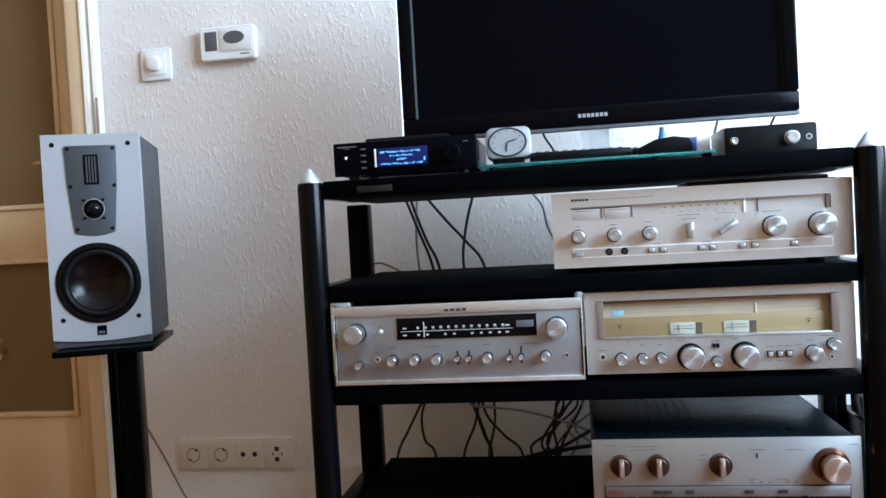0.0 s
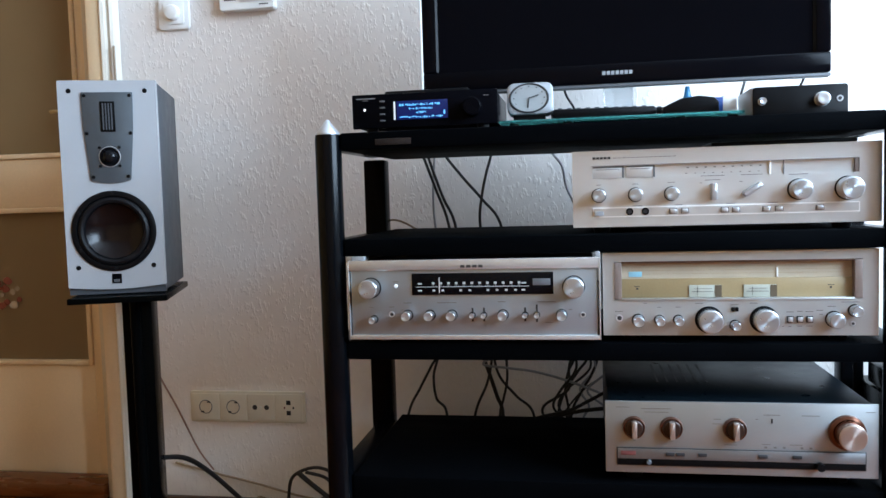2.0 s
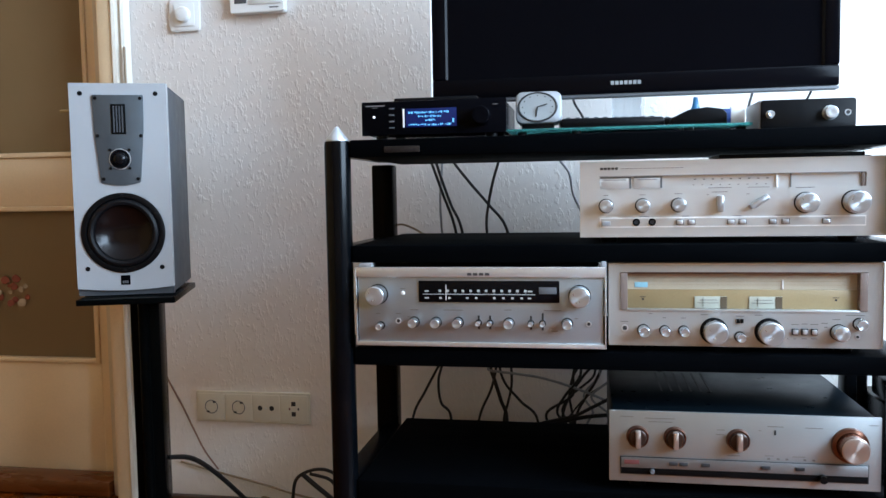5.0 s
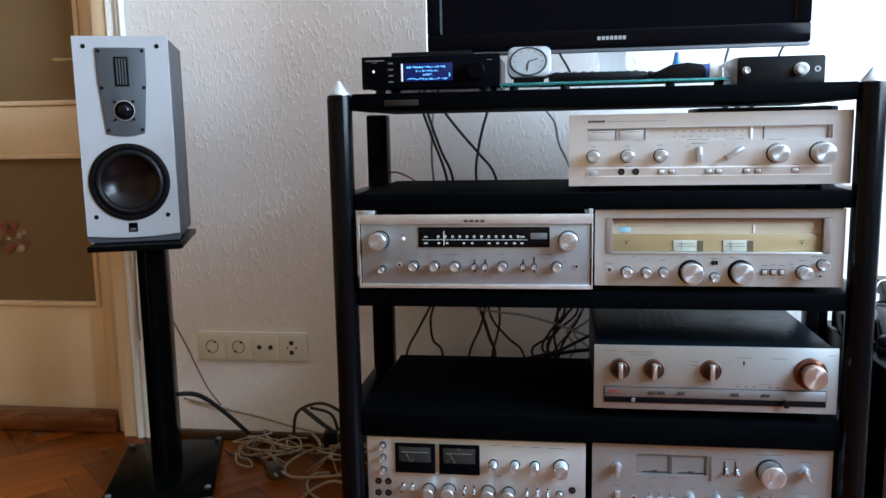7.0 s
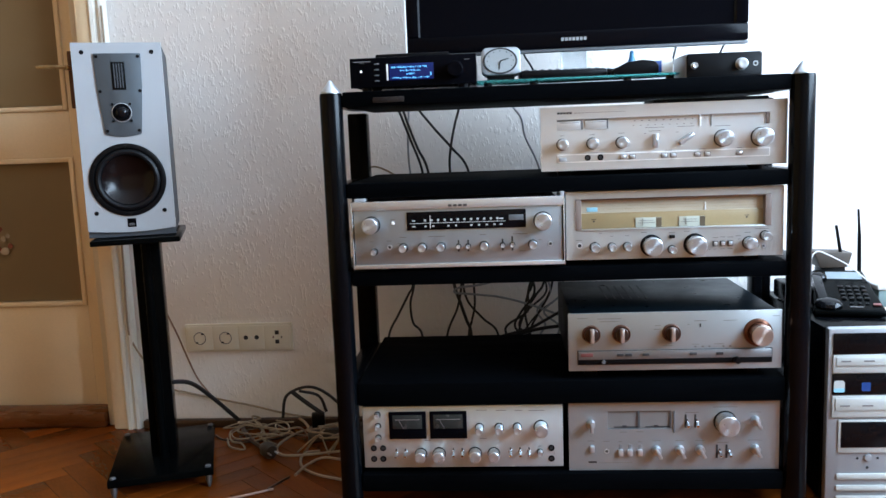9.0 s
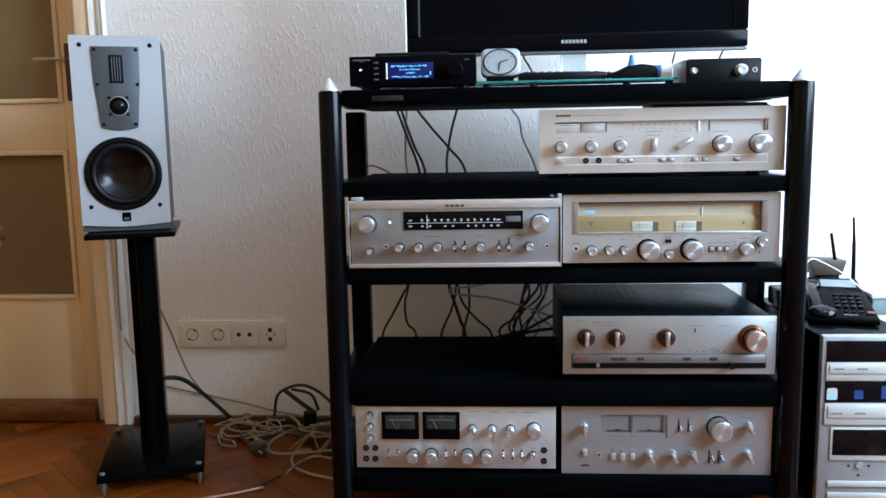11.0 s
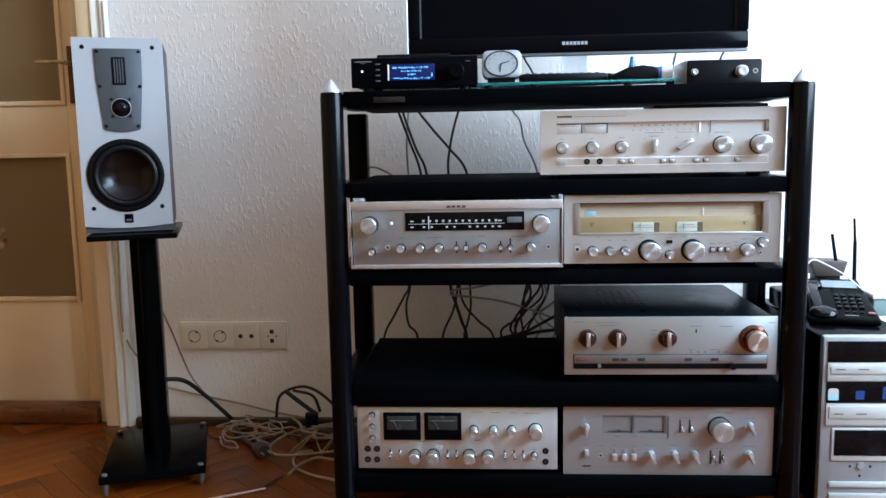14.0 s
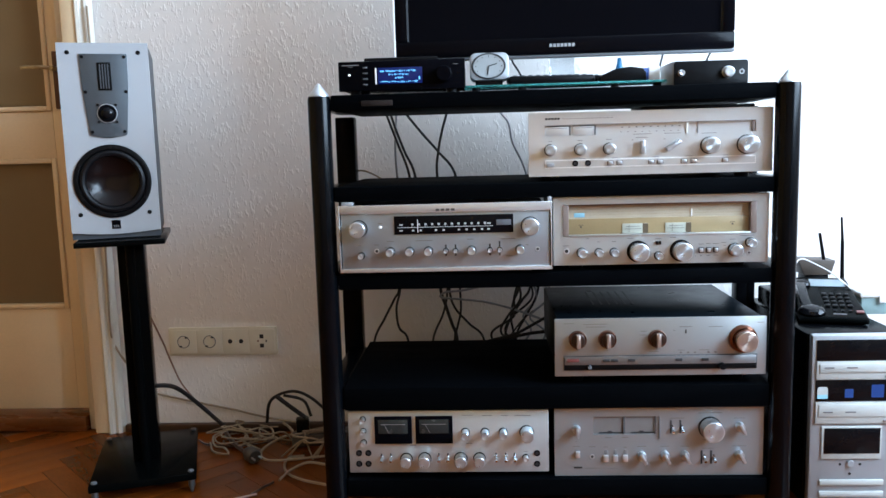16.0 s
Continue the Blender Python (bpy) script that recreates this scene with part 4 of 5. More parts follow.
    for x, z2 in ((-0.044, 0.393), (0.044, 0.393), (-0.042, 0.316), (0.043, 0.316), (-0.034, 0.227), (0.034, 0.227)):
        part("screw", lathe([(0, -0.0052), (0.0034, -0.005), (0.0038, -0.0036)], 12), M_BLKPLA, t, "", (x, 0, z2))
    for x in (-0.074, 0.074):
        for z2 in (0.041, 0.403):
            part("grille_socket", lathe([(0, -0.0016), (0.004, -0.0014), (0.0048, -0.0004), (0.005, 0)], 16), M_BLKPLA, s, "", (x, 0, z2))
    bd = part("badge", box(-0.0095, -0.0016, 0.006, 0.0095, -0.0001, 0.026, 0.0006), M_SCREEN, s, "small black maker's badge")
    for k in range(3):
        part("badge_mark", box(-0.0058 + 0.0042 * k, -0.0021, 0.0092, -0.0028 + 0.0042 * k, -0.0017, 0.0148), M_GREYPLA, bd)
    return s


def speaker_stand(cx, cy, turn):
    s = thing("speaker_stand", "black speaker stand with rectangular column and glossy base plate", "speaker stand", (cx, cy, 0), turn)
    part("top_plate", box(-0.106, -0.16, 0.604, 0.088, 0.125, 0.6165, 0.002), M_STAND, s)
    part("column", box(-0.031, -0.03, 0.052, 0.031, 0.045, 0.6035, 0.004), M_STAND, s)
    part("column_tube", rod((0.0, -0.043, 0.052), (0.0, -0.043, 0.6035), 0.012, seg=20), M_STAND, s)
    part("base_plate", box(-0.120, -0.165, 0.034, 0.120, 0.165, 0.0518, 0.003), M_STAND, s, "glossy black base plate")
    for x in (-0.108, 0.108):
        for y in (-0.15, 0.15):
            part("spike", lathe([(0, 0.0), (0.003, 0.002), (0.0075, 0.018), (0.0075, 0.0335), (0, 0.0335)], 16, "Z"), M_SPIKE, s, "", (x, y, 0))
            part("spike_nut", lathe([(0, 0.0519), (0.007, 0.0519), (0.0065, 0.0555), (0, 0.056)], 14, "Z"), M_GREYPLA, s, "", (x, y, 0))


speaker_stand(-1.023, 1.722, 19)
loudspeaker(-1.003, 1.610, 0.6345, 20.3)


# ---- television and the things on the rack ----
def television():
    t = thing("television", "black flat television with glossy bezel, switched off", "television", (0.0265, 1.640, 1.004))
    w, h = 0.373, 0.452
    b = 0.026
    part("bezel", box(-w, 0, 0, w, 0.03, 0.037, 0.004), M_BEZEL, t)
    part("bezel", box(-w, 0, h - b, w, 0.03, h, 0.004), M_BEZEL, t)
    part("bezel", box(-w, 0.0003, 0.0372, -w + b, 0.0297, h - b - 0.0002, 0.003), M_BEZEL, t)
    part("bezel", box(w - b, 0.0003, 0.0372, w, 0.0297, h - b - 0.0002, 0.003), M_BEZEL, t)
    part("screen", box(-w + b + 0.0003, 0.006, 0.0374, w - b - 0.0003, 0.02, h - b - 0.0004), M_SCREEN, t)
    part("back_cover", box(-w + 0.02, 0.0305, 0.02, w - 0.02, 0.075, h - 0.02, 0.015), M_BLKPLA, t)
    # white plastic here paints the highlight along the left edge
    part("edge_strip", box(-w - 0.0042, -0.002, -0.0045, -w - 0.0002, 0.028, h, 0.001), M_WHITEPLA, t, "acrylic edge strip, white to paint its bright highlight")
    part("edge_strip", box(-w, 0.004, -0.0065, w, 0.028, -0.0004, 0.001), M_GREYPLA, t)
    for k in range(7):
        part("badge", box(-0.031 + 0.0082 * k, -0.0008, 0.0155, -0.025 + 0.0082 * k, -0.0002, 0.0225), M_SILPLA, t, "small silver maker's badge")
    # a thin chamfered lip round the screen
    for m, q in ((0, -w + b), (1, w - b)):
        k = 1 if m == 0 else -1
        lip = bmesh.new()
        f = lip.faces.new([lip.verts.new(c) for c in ((q + 0.0003 * k, 0.0005, 0.0376), (q + 0.0042 * k, 0.0056, 0.0376), (q + 0.0003 * k, 0.0056, 0.0376))])
        up = bmesh.ops.extrude_face_region(lip, geom=[f])
        bmesh.ops.translate(lip, vec=(0, 0, h - b - 0.0382), verts=[v for v in up["geom"] if isinstance(v, bmesh.types.BMVert)])
        bmesh.ops.recalc_face_normals(lip, faces=lip.faces[:])
        part("screen_lip", lip, M_GLOSSBLK, t)
    part("neck", box(-0.028, 0.034, -0.0665, 0.028, 0.062, 0.018, 0.004), M_CLEAR, t, "clear acrylic stand neck")
    part("base", box(-0.224, -0.072, -0.0718, 0.223, 0.173, -0.0675, 0.002), M_TEALGL, t, "green edged glass base plate")
    for x in (-0.19, -0.09, 0.11, 0.2):
        part("pad", lathe([(0, -0.086), (0.009, -0.086), (0.009, -0.0722), (0, -0.0722)], 16, "Z"), M_RUBBER, t, "", (x - 0.005, -0.047, 0))


television()


def streamer():
    u = thing("network_player", "small black network player with a lit blue display", "audio player", (-0.455, 1.508, 0.9275))
    w, h = 0.265, 0.0612
    part("front_plate", box(0, 0, 0, w, 0.008, h, 0.002), M_SCREEN, u)
    part("cabinet", box(0.003, 0.0082, 0.002, w - 0.003, 0.21, h - 0.002, 0.003), M_SCREEN, u)
    for x in (0.03, w - 0.03):
        for y in (0.03, 0.18):
            part("foot", lathe([(0, -0.0093), (0.010, -0.0093), (0.011, 0.003), (0, 0.003)], 16, "Z"), M_RUBBER, u, "", (x, y, 0))
    d = part("display", box(0.083, -0.0012, 0.0135, 0.176, -0.0001, 0.0465, 0.0004), M_BLUE, u, "lit blue text display")
    for z, a, b in ((0.0395, 0.088, 0.162), (0.0325, 0.106, 0.148), (0.0255, 0.119, 0.137), (0.0175, 0.088, 0.167)):
        x = a
        while x < b:
            wl = random.choice((0.0012, 0.0018, 0.0026, 0.0034))
            lo, hi = random.choice((-0.0018, -0.0018, -0.0004)), random.choice((0.0018, 0.0018, 0.0006))
            part("display_text", box(x, -0.0017, z + lo, min(x + wl, b), -0.0013, z + hi), M_BLUETXT, d)
            x += wl + random.choice((0.0009, 0.0009, 0.0012, 0.003))
    part("display_text", box(0.1685, -0.0017, 0.0205, 0.1715, -0.0013, 0.0275), M_BLUETXT, d)
    part("strip", box(0.0772, -0.0012, 0.0135, 0.0805, -0.0001, 0.0465, 0.0003), M_WHITEPLA, u)
    for k in range(4):
        part("push_button", box(0.052, -0.0028, 0.012 + 0.0115 * k, 0.0615, -0.0001, 0.0145 + 0.0115 * k, 0.0005), M_GREYPLA, u)
    part("lamp", lathe([(0, -0.0018), (0.0018, -0.0015), (0.0022, 0)], 14), M_LITLAMP, u, "lit white power lamp", (0.0235, 0, 0.0335))
    knob(u, 0.2215, 0.03, 0.0165, 0.018, M_SCREEN)
    part("print", box(0.008, -0.0006, 0.0525, 0.044, -0.0002, 0.0545), M_INK, u)
    for x in (0.0205, 0.2405):
        part("print", box(x, -0.0006, 0.0495, x + 0.01, -0.0002, 0.0505), M_INK, u)


streamer()
single("flat_box", box(-0.41, 1.575, 0.9872, -0.25, 1.69, 1.002, 0.003), M_BLKPLA, "thin black box on the network player", "box")


def alarm_clock():
    c = thing("alarm_clock", "small square silver alarm clock with a round white dial", "clock", (-0.14, 1.596, 0.9488), 0)
    part("foot", box(-0.03, 0.006, -0.0118, 0.03, 0.03, 0.004, 0.002), M_BLKPLA, c)
    part("case", moved(prism(rounded(-0.0415, 0.0, 0.0445, 0.0605, 0.014), 0, 0.032, 0.004), Matrix.Rotation(radians(-8), 4, "X")), M_SILPLA, c)
    f = moved(lathe([(0, -0.0012), (0.0345, -0.0012), (0.035, 0.001), (0, 0.001)], 40), Matrix.Diagonal((1.0, 1, 0.76, 1)))
    face = part("dial", moved(f, Matrix.Translation((0, -0.0, 0)) @ Matrix.Rotation(radians(-8), 4, "X")), M_DIALW, c, "pale clock dial", (0, 0.0042, 0.030))
    part("rim", moved(moved(lathe([(0.0335, -0.0018), (0.0355, -0.0022), (0.0375, -0.0012), (0.0375, 0.001), (0.0335, 0.001)], 40), Matrix.Diagonal((1, 1, 0.76, 1))), Matrix.Rotation(radians(-8), 4, "X")), M_DKINK, face)
    for k in range(12):
        a = radians(30 * k)
        part("hour_mark", box(-0.0009, -0.003, -0.0011, 0.0009, -0.0016, 0.0011), M_DKINK, face, "", (0.028 * math.sin(a), 0.0002, 0.028 * 0.76 * math.cos(a)))
    part("hand_part", rod((0, -0.0035, 0), (0.018, -0.0035, 0.005), 0.001, seg=6), M_DKINK, face)
    part("hand_part", rod((0, -0.0038, 0), (-0.0025, -0.0038, -0.018), 0.0012, seg=6), M_DKINK, face)


alarm_clock()


def remote(at, turn, length, label, tip=0.0):
    r = thing("remote_control", label, "remote control", at, turn)
    part("body", box(-length / 2, -0.022, 0, length / 2, 0.022, 0.018, 0.006), M_BLKPLA, r)
    for i in range(int(length / 0.018)):
        for j in range(3):
            part("key", box(-0.004, -0.004, 0.018, 0.004, 0.004, 0.0198, 0.001), M_GREYPLA, r, "", (-length / 2 + 0.015 + 0.017 * i, -0.012 + 0.012 * j, 0))


remote((-0.005, 1.615, 0.9368), 6, 0.19, "long black remote control on the glass plate")
remote((0.075, 1.655, 0.9368), -4, 0.15, "black remote control lying on the glass plate")
ms = thing("plastic_case", "low rounded dark grey plastic case on the glass plate", "case", (0.15, 1.60, 0.9368))
part("shell", prism([(-0.05, 0), (-0.05, 0.012), (-0.02, 0.026), (0.012, 0.03), (0.038, 0.026), (0.046, 0.018), (0.046, 0)], -0.02, 0.03, 0.002), M_BLKPLA, ms)
single("blue_bottle_cap", lathe([(0, 0), (0.016, 0), (0.014, 0.018), (0.006, 0.042), (0.004, 0.056), (0, 0.057)], 20, "Z"), surface("blue_clear_plastic", (0.05, 0.25, 0.5), 0.15, trans=0.5), "small blue translucent plastic nozzle", "bottle cap", (0.152, 1.66, 0.9366))
bb = thing("blue_box", "small blue and white carton on the glass plate", "carton", (0.205, 1.62, 0.9368))
part("carton", box(-0.022, -0.012, 0, 0.002, 0.014, 0.028, 0.001), M_BLUESTK, bb)
part("carton", box(0.0022, -0.012, 0, 0.026, 0.014, 0.031, 0.001), M_WHITEPLA, bb)


def black_case():
    c = thing("headphone_amplifier", "small black fronted metal box with chrome knobs", "audio box", (0.2335, 1.515, 0.9185), 0)
    part("front_plate", prism(rounded(0.006, 0.0, 0.156, 0.0495, 0.005), 0, 0.005, 0.0008), M_BLKPLA, c)
    part("cabinet", box(0.0035, 0.0052, 0.0, 0.157, 0.12, 0.0502, 0.003), M_SILPLA, c)
    for x, r in ((0.0205, 0.0056), (0.115, 0.011)):
        knob(c, x, 0.0255, r, 0.01, M_CHROME)
    socket(c, 0.143, 0.0255, 0.0052)


black_case()


# ---- fittings on the wall ----
def socket_strip():
    s = thing("wall_outlet", "cream four-gang wall outlet strip with two mains sockets", "outlet", (-1.074, YB - 0.0005, 0.226))
    w, h = 0.316, 0.082
    part("frame", prism(rounded(0, 0, w, h, 0.004), -0.009, 0, 0.0015), M_CREAMPLA, s)
    for k in range(4):
        x0 = 0.006 + 0.0762 * k
        q = part("insert", prism(rounded(x0, 0.006, x0 + 0.0752, h - 0.006, 0.003), -0.0112, -0.0092, 0.0006), M_CREAMPLA, s)
        cx, cz = x0 + 0.0376, h / 2
        if k < 2:
            part("well", lathe([(0.0185, -0.0115), (0.0175, -0.0122), (0.0165, -0.0118), (0.0162, -0.0115)], 36), M_GREYPLA, q, "", (cx, 0, cz))
            part("well_floor", lathe([(0, -0.0114), (0.0162, -0.0114), (0.0162, -0.0117), (0, -0.0117)], 30), M_CREAMPLA, q, "", (cx, 0, cz))
            for a in (55, 235):
                part("earth_clip", box(-0.004, -0.0135, -0.0022, 0.004, -0.0119, 0.0022, 0.0005), M_DKINK, q, "", (cx + 0.0155 * math.cos(radians(a)), 0, cz + 0.0155 * math.sin(radians(a))))
        elif k == 2:
            for x in (-0.016, 0.016):
                part("aerial_jack", lathe([(0, -0.0118), (0.0062, -0.0118), (0.0066, -0.0114)], 20), M_DKINK, q, "", (cx + x, 0, cz))
            part("screw", lathe([(0, -0.0122), (0.0018, -0.0121), (0.002, -0.0112)], 10), M_CHROME, q, "", (cx, 0, cz))
        else:
            for x, z, r in ((0, 0.0135, 0.0058), (0, -0.0135, 0.0058)):
                part("phone_jack", box(-r, -0.0122, -r, r, -0.0114, r, 0.0006), M_DKINK, q, "", (cx + x, 0, cz + z))
            for x in (-0.011, 0.013):
                part("pin", box(-0.002, -0.012, -0.003, 0.002, -0.0114, 0.003), M_RED if x < 0 else M_DKINK, q, "", (cx + x, 0, cz))


socket_strip()
dm = thing("dimmer_switch", "white round-knobbed dimmer switch on a square plate", "switch", (-1.066, YB - 0.0005, 1.288))
part("plate", prism(rounded(-0.042, -0.0415, 0.042, 0.0415, 0.009), -0.010, 0, 0.003), M_WHITEPLA, dm)
part("inner_plate", prism(rounded(-0.029, -0.029, 0.029, 0.029, 0.005), -0.0125, -0.0102, 0.001), M_WHITEPLA, dm)
part("dial_knob", lathe([(0.0195, -0.0126), (0.0195, -0.022), (0.0175, -0.026), (0.014, -0.0272), (0, -0.0275)], 36), M_WHITEPLA, dm)
th = thing("thermostat", "white room thermostat with a dark display and oval grey buttons", "thermostat", (-0.862, YB - 0.0005, 1.322))
part("case", prism(rounded(-0.072, -0.042, 0.072, 0.042, 0.006), -0.026, 0, 0.003), M_WHITEPLA, th)
part("display", box(-0.058, -0.0275, -0.018, -0.026, -0.0262, 0.03, 0.0006), M_GREYPLA, th, "dark grey display")
part("cover", box(-0.018, -0.0285, -0.022, 0.066, -0.0262, 0.036, 0.001), M_WHITEPLA, th)
part("rocker", moved(lathe([(0, -0.0305), (0.021, -0.0302), (0.0225, -0.0286)], 32), Matrix.Diagonal((1.25, 1, 0.72, 1))), M_GREYPLA, th, "grey oval rocker buttons", (0.020, 0, 0.012))
part("print", box(0.034, -0.0268, -0.032, 0.058, -0.0261, -0.029), M_INK, th)


# ---- computer and the things on it ----
def computer_tower():
    c = thing("computer_tower", "desktop computer tower with silver front and black sides", "computer", (0.53, 1.5, 0.0))
    w, h, d = 0.19, 0.392, 0.42
    part("case", box(-0.003, 0.022, 0.008, w + 0.003, d, h - 0.002, 0.003), M_BLACK, c)
    part("front_bezel", box(0, 0, 0.006, w, 0.0218, h, 0.006), M_SILPLA, c, "silver plastic front bezel")
    bay = lambda n, a, b, m, y=-0.003, lab="": part(n, box(0.009, y, a, w - 0.009, 0.0, b, 0.0012), m, c, lab)
    bay("bay_cover", 0.3365, 0.3815, M_GLOSSBLK)
    for a, b in ((0.296, 0.335), (0.199, 0.246)):
        o = bay("optical_drive", a, b, M_BEIGEDRV, -0.005, "pale optical drive")
        part("tray", box(0.015, -0.0072, a + 0.016, w - 0.014, -0.0052, b - 0.004, 0.0008), M_BEIGEDRV, o)
        part("print", box(0.024, -0.0078, a + 0.025, 0.044, -0.0073, a + 0.028), M_INK, o)
        part("print", box(0.070, -0.0078, a + 0.025, 0.092, -0.0073, a + 0.028), M_INK, o)
        part("eject_button", box(0.15, -0.0068, a + 0.004, 0.165, -0.0052, a + 0.009, 0.0005), M_SILPLA, o)
    p = bay("sticker_panel", 0.248, 0.294, M_GLOSSBLK)
    part("sticker", prism(rounded(0.012, 0.255, 0.034, 0.280, 0.006), -0.0036, -0.0031), M_BEIGEDRV, p, "pale blue maker's sticker")
    part("sticker", prism(rounded(0.012, 0.2545, 0.034, 0.263, 0.002), -0.0041, -0.0037), M_CYANINK, p)
    part("sticker", prism(rounded(0.069, 0.256, 0.087, 0.275, 0.002), -0.0036, -0.0031), M_BLUESTK, p, "blue maker's sticker")
    part("sticker", prism(rounded(0.124, 0.256, 0.15, 0.284, 0.002), -0.0036, -0.0031), M_BLUESTK, p)
    f = part("screen_frame", box(0.024, -0.004, 0.120, 0.150, 0.0, 0.193, 0.0015), M_BEIGEDRV, c)
    part("window", box(0.029, -0.0052, 0.1325, 0.146, -0.0041, 0.189, 0.0008), M_GLOSSBLK, f)
    part("power_button", lathe([(0, -0.005), (0.007, -0.0045), (0.0085, 0)], 20), M_SILPLA, c, "", (0.087, 0, 0.109))
    for x, z in ((0.066, 0.107), (0.108, 0.107), (0.087, 0.086)):
        part("lamp", lathe([(0, -0.0012), (0.0028, -0.001), (0.003, 0)], 10), M_DKINK, c, "", (x, 0, z))
    for z in (0.06, 0.034, 0.010):
        part("vent_bar", box(0.022, -0.005, z, 0.158, 0.0, z + 0.014, 0.003), M_BEIGEDRV, c)


computer_tower()


def desk_phone():
    """A wedge that narrows to the back; the receiver lies along one edge."""
    p = thing("desk_telephone", "black office desk telephone with a tilted keypad and receiver", "telephone", (0.614, 1.598, 0.3925), -13)
    front, back, depth, low, high = 0.074, 0.056, 0.19, 0.014, 0.074
    bm = bmesh.new()
    ring = lambda hw, y, z: [bm.verts.new((-hw, y, 0)), bm.verts.new((hw, y, 0)), bm.verts.new((hw, y, z)), bm.verts.new((-hw, y, z))]
    r0, r1 = ring(front, 0, low), ring(back, depth, high)
    for k in range(4):
        bm.faces.new((r0[k], r0[(k + 1) % 4], r1[(k + 1) % 4], r1[k]))
    bm.faces.new(r0)
    bm.faces.new(r1)
    bmesh.ops.recalc_face_normals(bm, faces=bm.faces[:])
    bmesh.ops.bevel(bm, geom=bm.edges[:], offset=0.006, segments=3, affect="EDGES", profile=0.5)
    part("housing", bm, M_STAND, p)
    tilt = Matrix.Translation((0, 0, low)) @ Matrix.Rotation(math.atan2(high - low, depth), 4, "X")
    ear = [(0, 0), (0.025, 0), (0.0265, 0.004), (0.022, 0.010), (0.012, 0.0135), (0, 0.014)]
    grip = merge(box(-0.062, 0.03, 0.001, -0.040, 0.155, 0.010, 0.004), moved(lathe(ear, 28, "Z"), Matrix.Translation((-0.042, 0.022, 0.001)) @ Matrix.Diagonal((1.1, 0.85, 1, 1))),
                 moved(lathe(ear, 28, "Z"), Matrix.Translation((-0.046, 0.158, 0.001)) @ Matrix.Diagonal((0.7, 0.6, 0.7, 1))))
    part("receiver_grip", moved(grip, tilt), M_GLOSSBLK, p, "glossy black telephone receiver")
    part("display", moved(box(-0.028, 0.148, -0.0005, 0.048, 0.184, 0.002, 0.0008), tilt), M_LCD, p, "blue-grey liquid crystal display")
    for i in range(4):
        for j in range(4):
            part("key", moved(box(-0.010 + 0.0155 * i, 0.048 + 0.018 * j, 0, 0.0005 + 0.0155 * i, 0.058 + 0.018 * j, 0.0042, 0.0012), tilt), M_BLKPLA, p)
    for i in range(3):
        part("key", moved(box(0.004 + 0.016 * i, 0.028, 0, 0.011 + 0.016 * i, 0.033, 0.003, 0.0008), tilt), M_BLKPLA, p)
    part("print", moved(box(0.002, 0.016, -0.0002, 0.03, 0.019, 0.0004), tilt), M_INK, p)
    part("red_key", moved(box(0.050, 0.022, 0, 0.066, 0.031, 0.004, 0.0012), tilt), M_RED, p, "faded red key")


desk_phone()


def router():
    r = thing("wireless_router", "dark grey wireless router with two upright aerials", "router", (0.672, 1.845, 0.3925), 0)
    part("stand", box(-0.028, -0.005, 0, 0.03, 0.045, 0.0698, 0.004), M_BLKPLA, r)
    part("body", prism([(-0.034, 0.070), (-0.049, 0.110), (0.043, 0.106), (0.032, 0.070)], -0.012, 0.05, 0.002), M_BROWNPLA, r)
    part("antenna", rod((0.018, 0.0, 0.106), (0.006, 0.0, 0.174), 0.0042, 0.0036), M_BLKPLA, r)
    part("antenna", merge(rod((0.066, 0.0, 0.0), (0.062, 0.0, 0.155), 0.0052, 0.0042), rod((0.062, 0.0, 0.155), (0.058, 0.0, 0.213), 0.0034, 0.0026)), M_BLKPLA, r)


router()
# made-up dark block that hides the bright wall's reflection on the computer's top
bk = thing("black_block", "added dark block on the computer's top", "adapter", (0.555, 1.78, 0.3925))
part("body", box(-0.025, -0.06, 0, 0.028, 0.07, 0.045, 0.006), M_STAND, bk)
wb = thing("storage_box", "clear greenish plastic storage box with a white lid", "storage box", (0.76, 1.72, 0.3925))
part("tub", prism(rounded(-0.045, 0, 0.05, 0.040, 0.004), -0.03, 0.05, 0.001), surface("greenish_clear_plastic", (0.30, 0.42, 0.42), 0.2, trans=0.3, var=0.08, scale=30), wb)
part("lid", prism([(-0.049, 0.0402), (-0.049, 0.050), (-0.043, 0.0545), (0.048, 0.0545), (0.054, 0.050), (0.054, 0.0402)], -0.034, 0.054, 0.0015), M_WHITEPLA, wb, "white snap-on lid")
part("catch", box(-0.008, -0.0375, 0.028, 0.012, -0.0342, 0.046, 0.001), M_WHITEPLA, wb)


# ---- cables ----
def cable(points, r, mat, label, group="loose cables"):
    return single("cable", tube(points, r), mat, label, "cable", group=group)


cable([(-0.422, 1.7, 0.948), (-0.422, 1.92, 0.95), (-0.412, 1.93, 0.907), (-0.398, 1.93, 0.867), (-0.38, 1.93, 0.816), (-0.353, 1.93, 0.737), (-0.338, 1.93, 0.62), (-0.338, 1.8, 0.6)], 0.0034, M_CABLEB, "thin black cable hanging behind the rack")
cable([(-0.41, 1.7, 0.948), (-0.41, 1.92, 0.95), (-0.4, 1.93, 0.907), (-0.383, 1.93, 0.852), (-0.362, 1.93, 0.793), (-0.338, 1.93, 0.737), (-0.323, 1.93, 0.62), (-0.323, 1.8, 0.6)], 0.0034, M_CABLEB, "thin black cable hanging behind the rack")
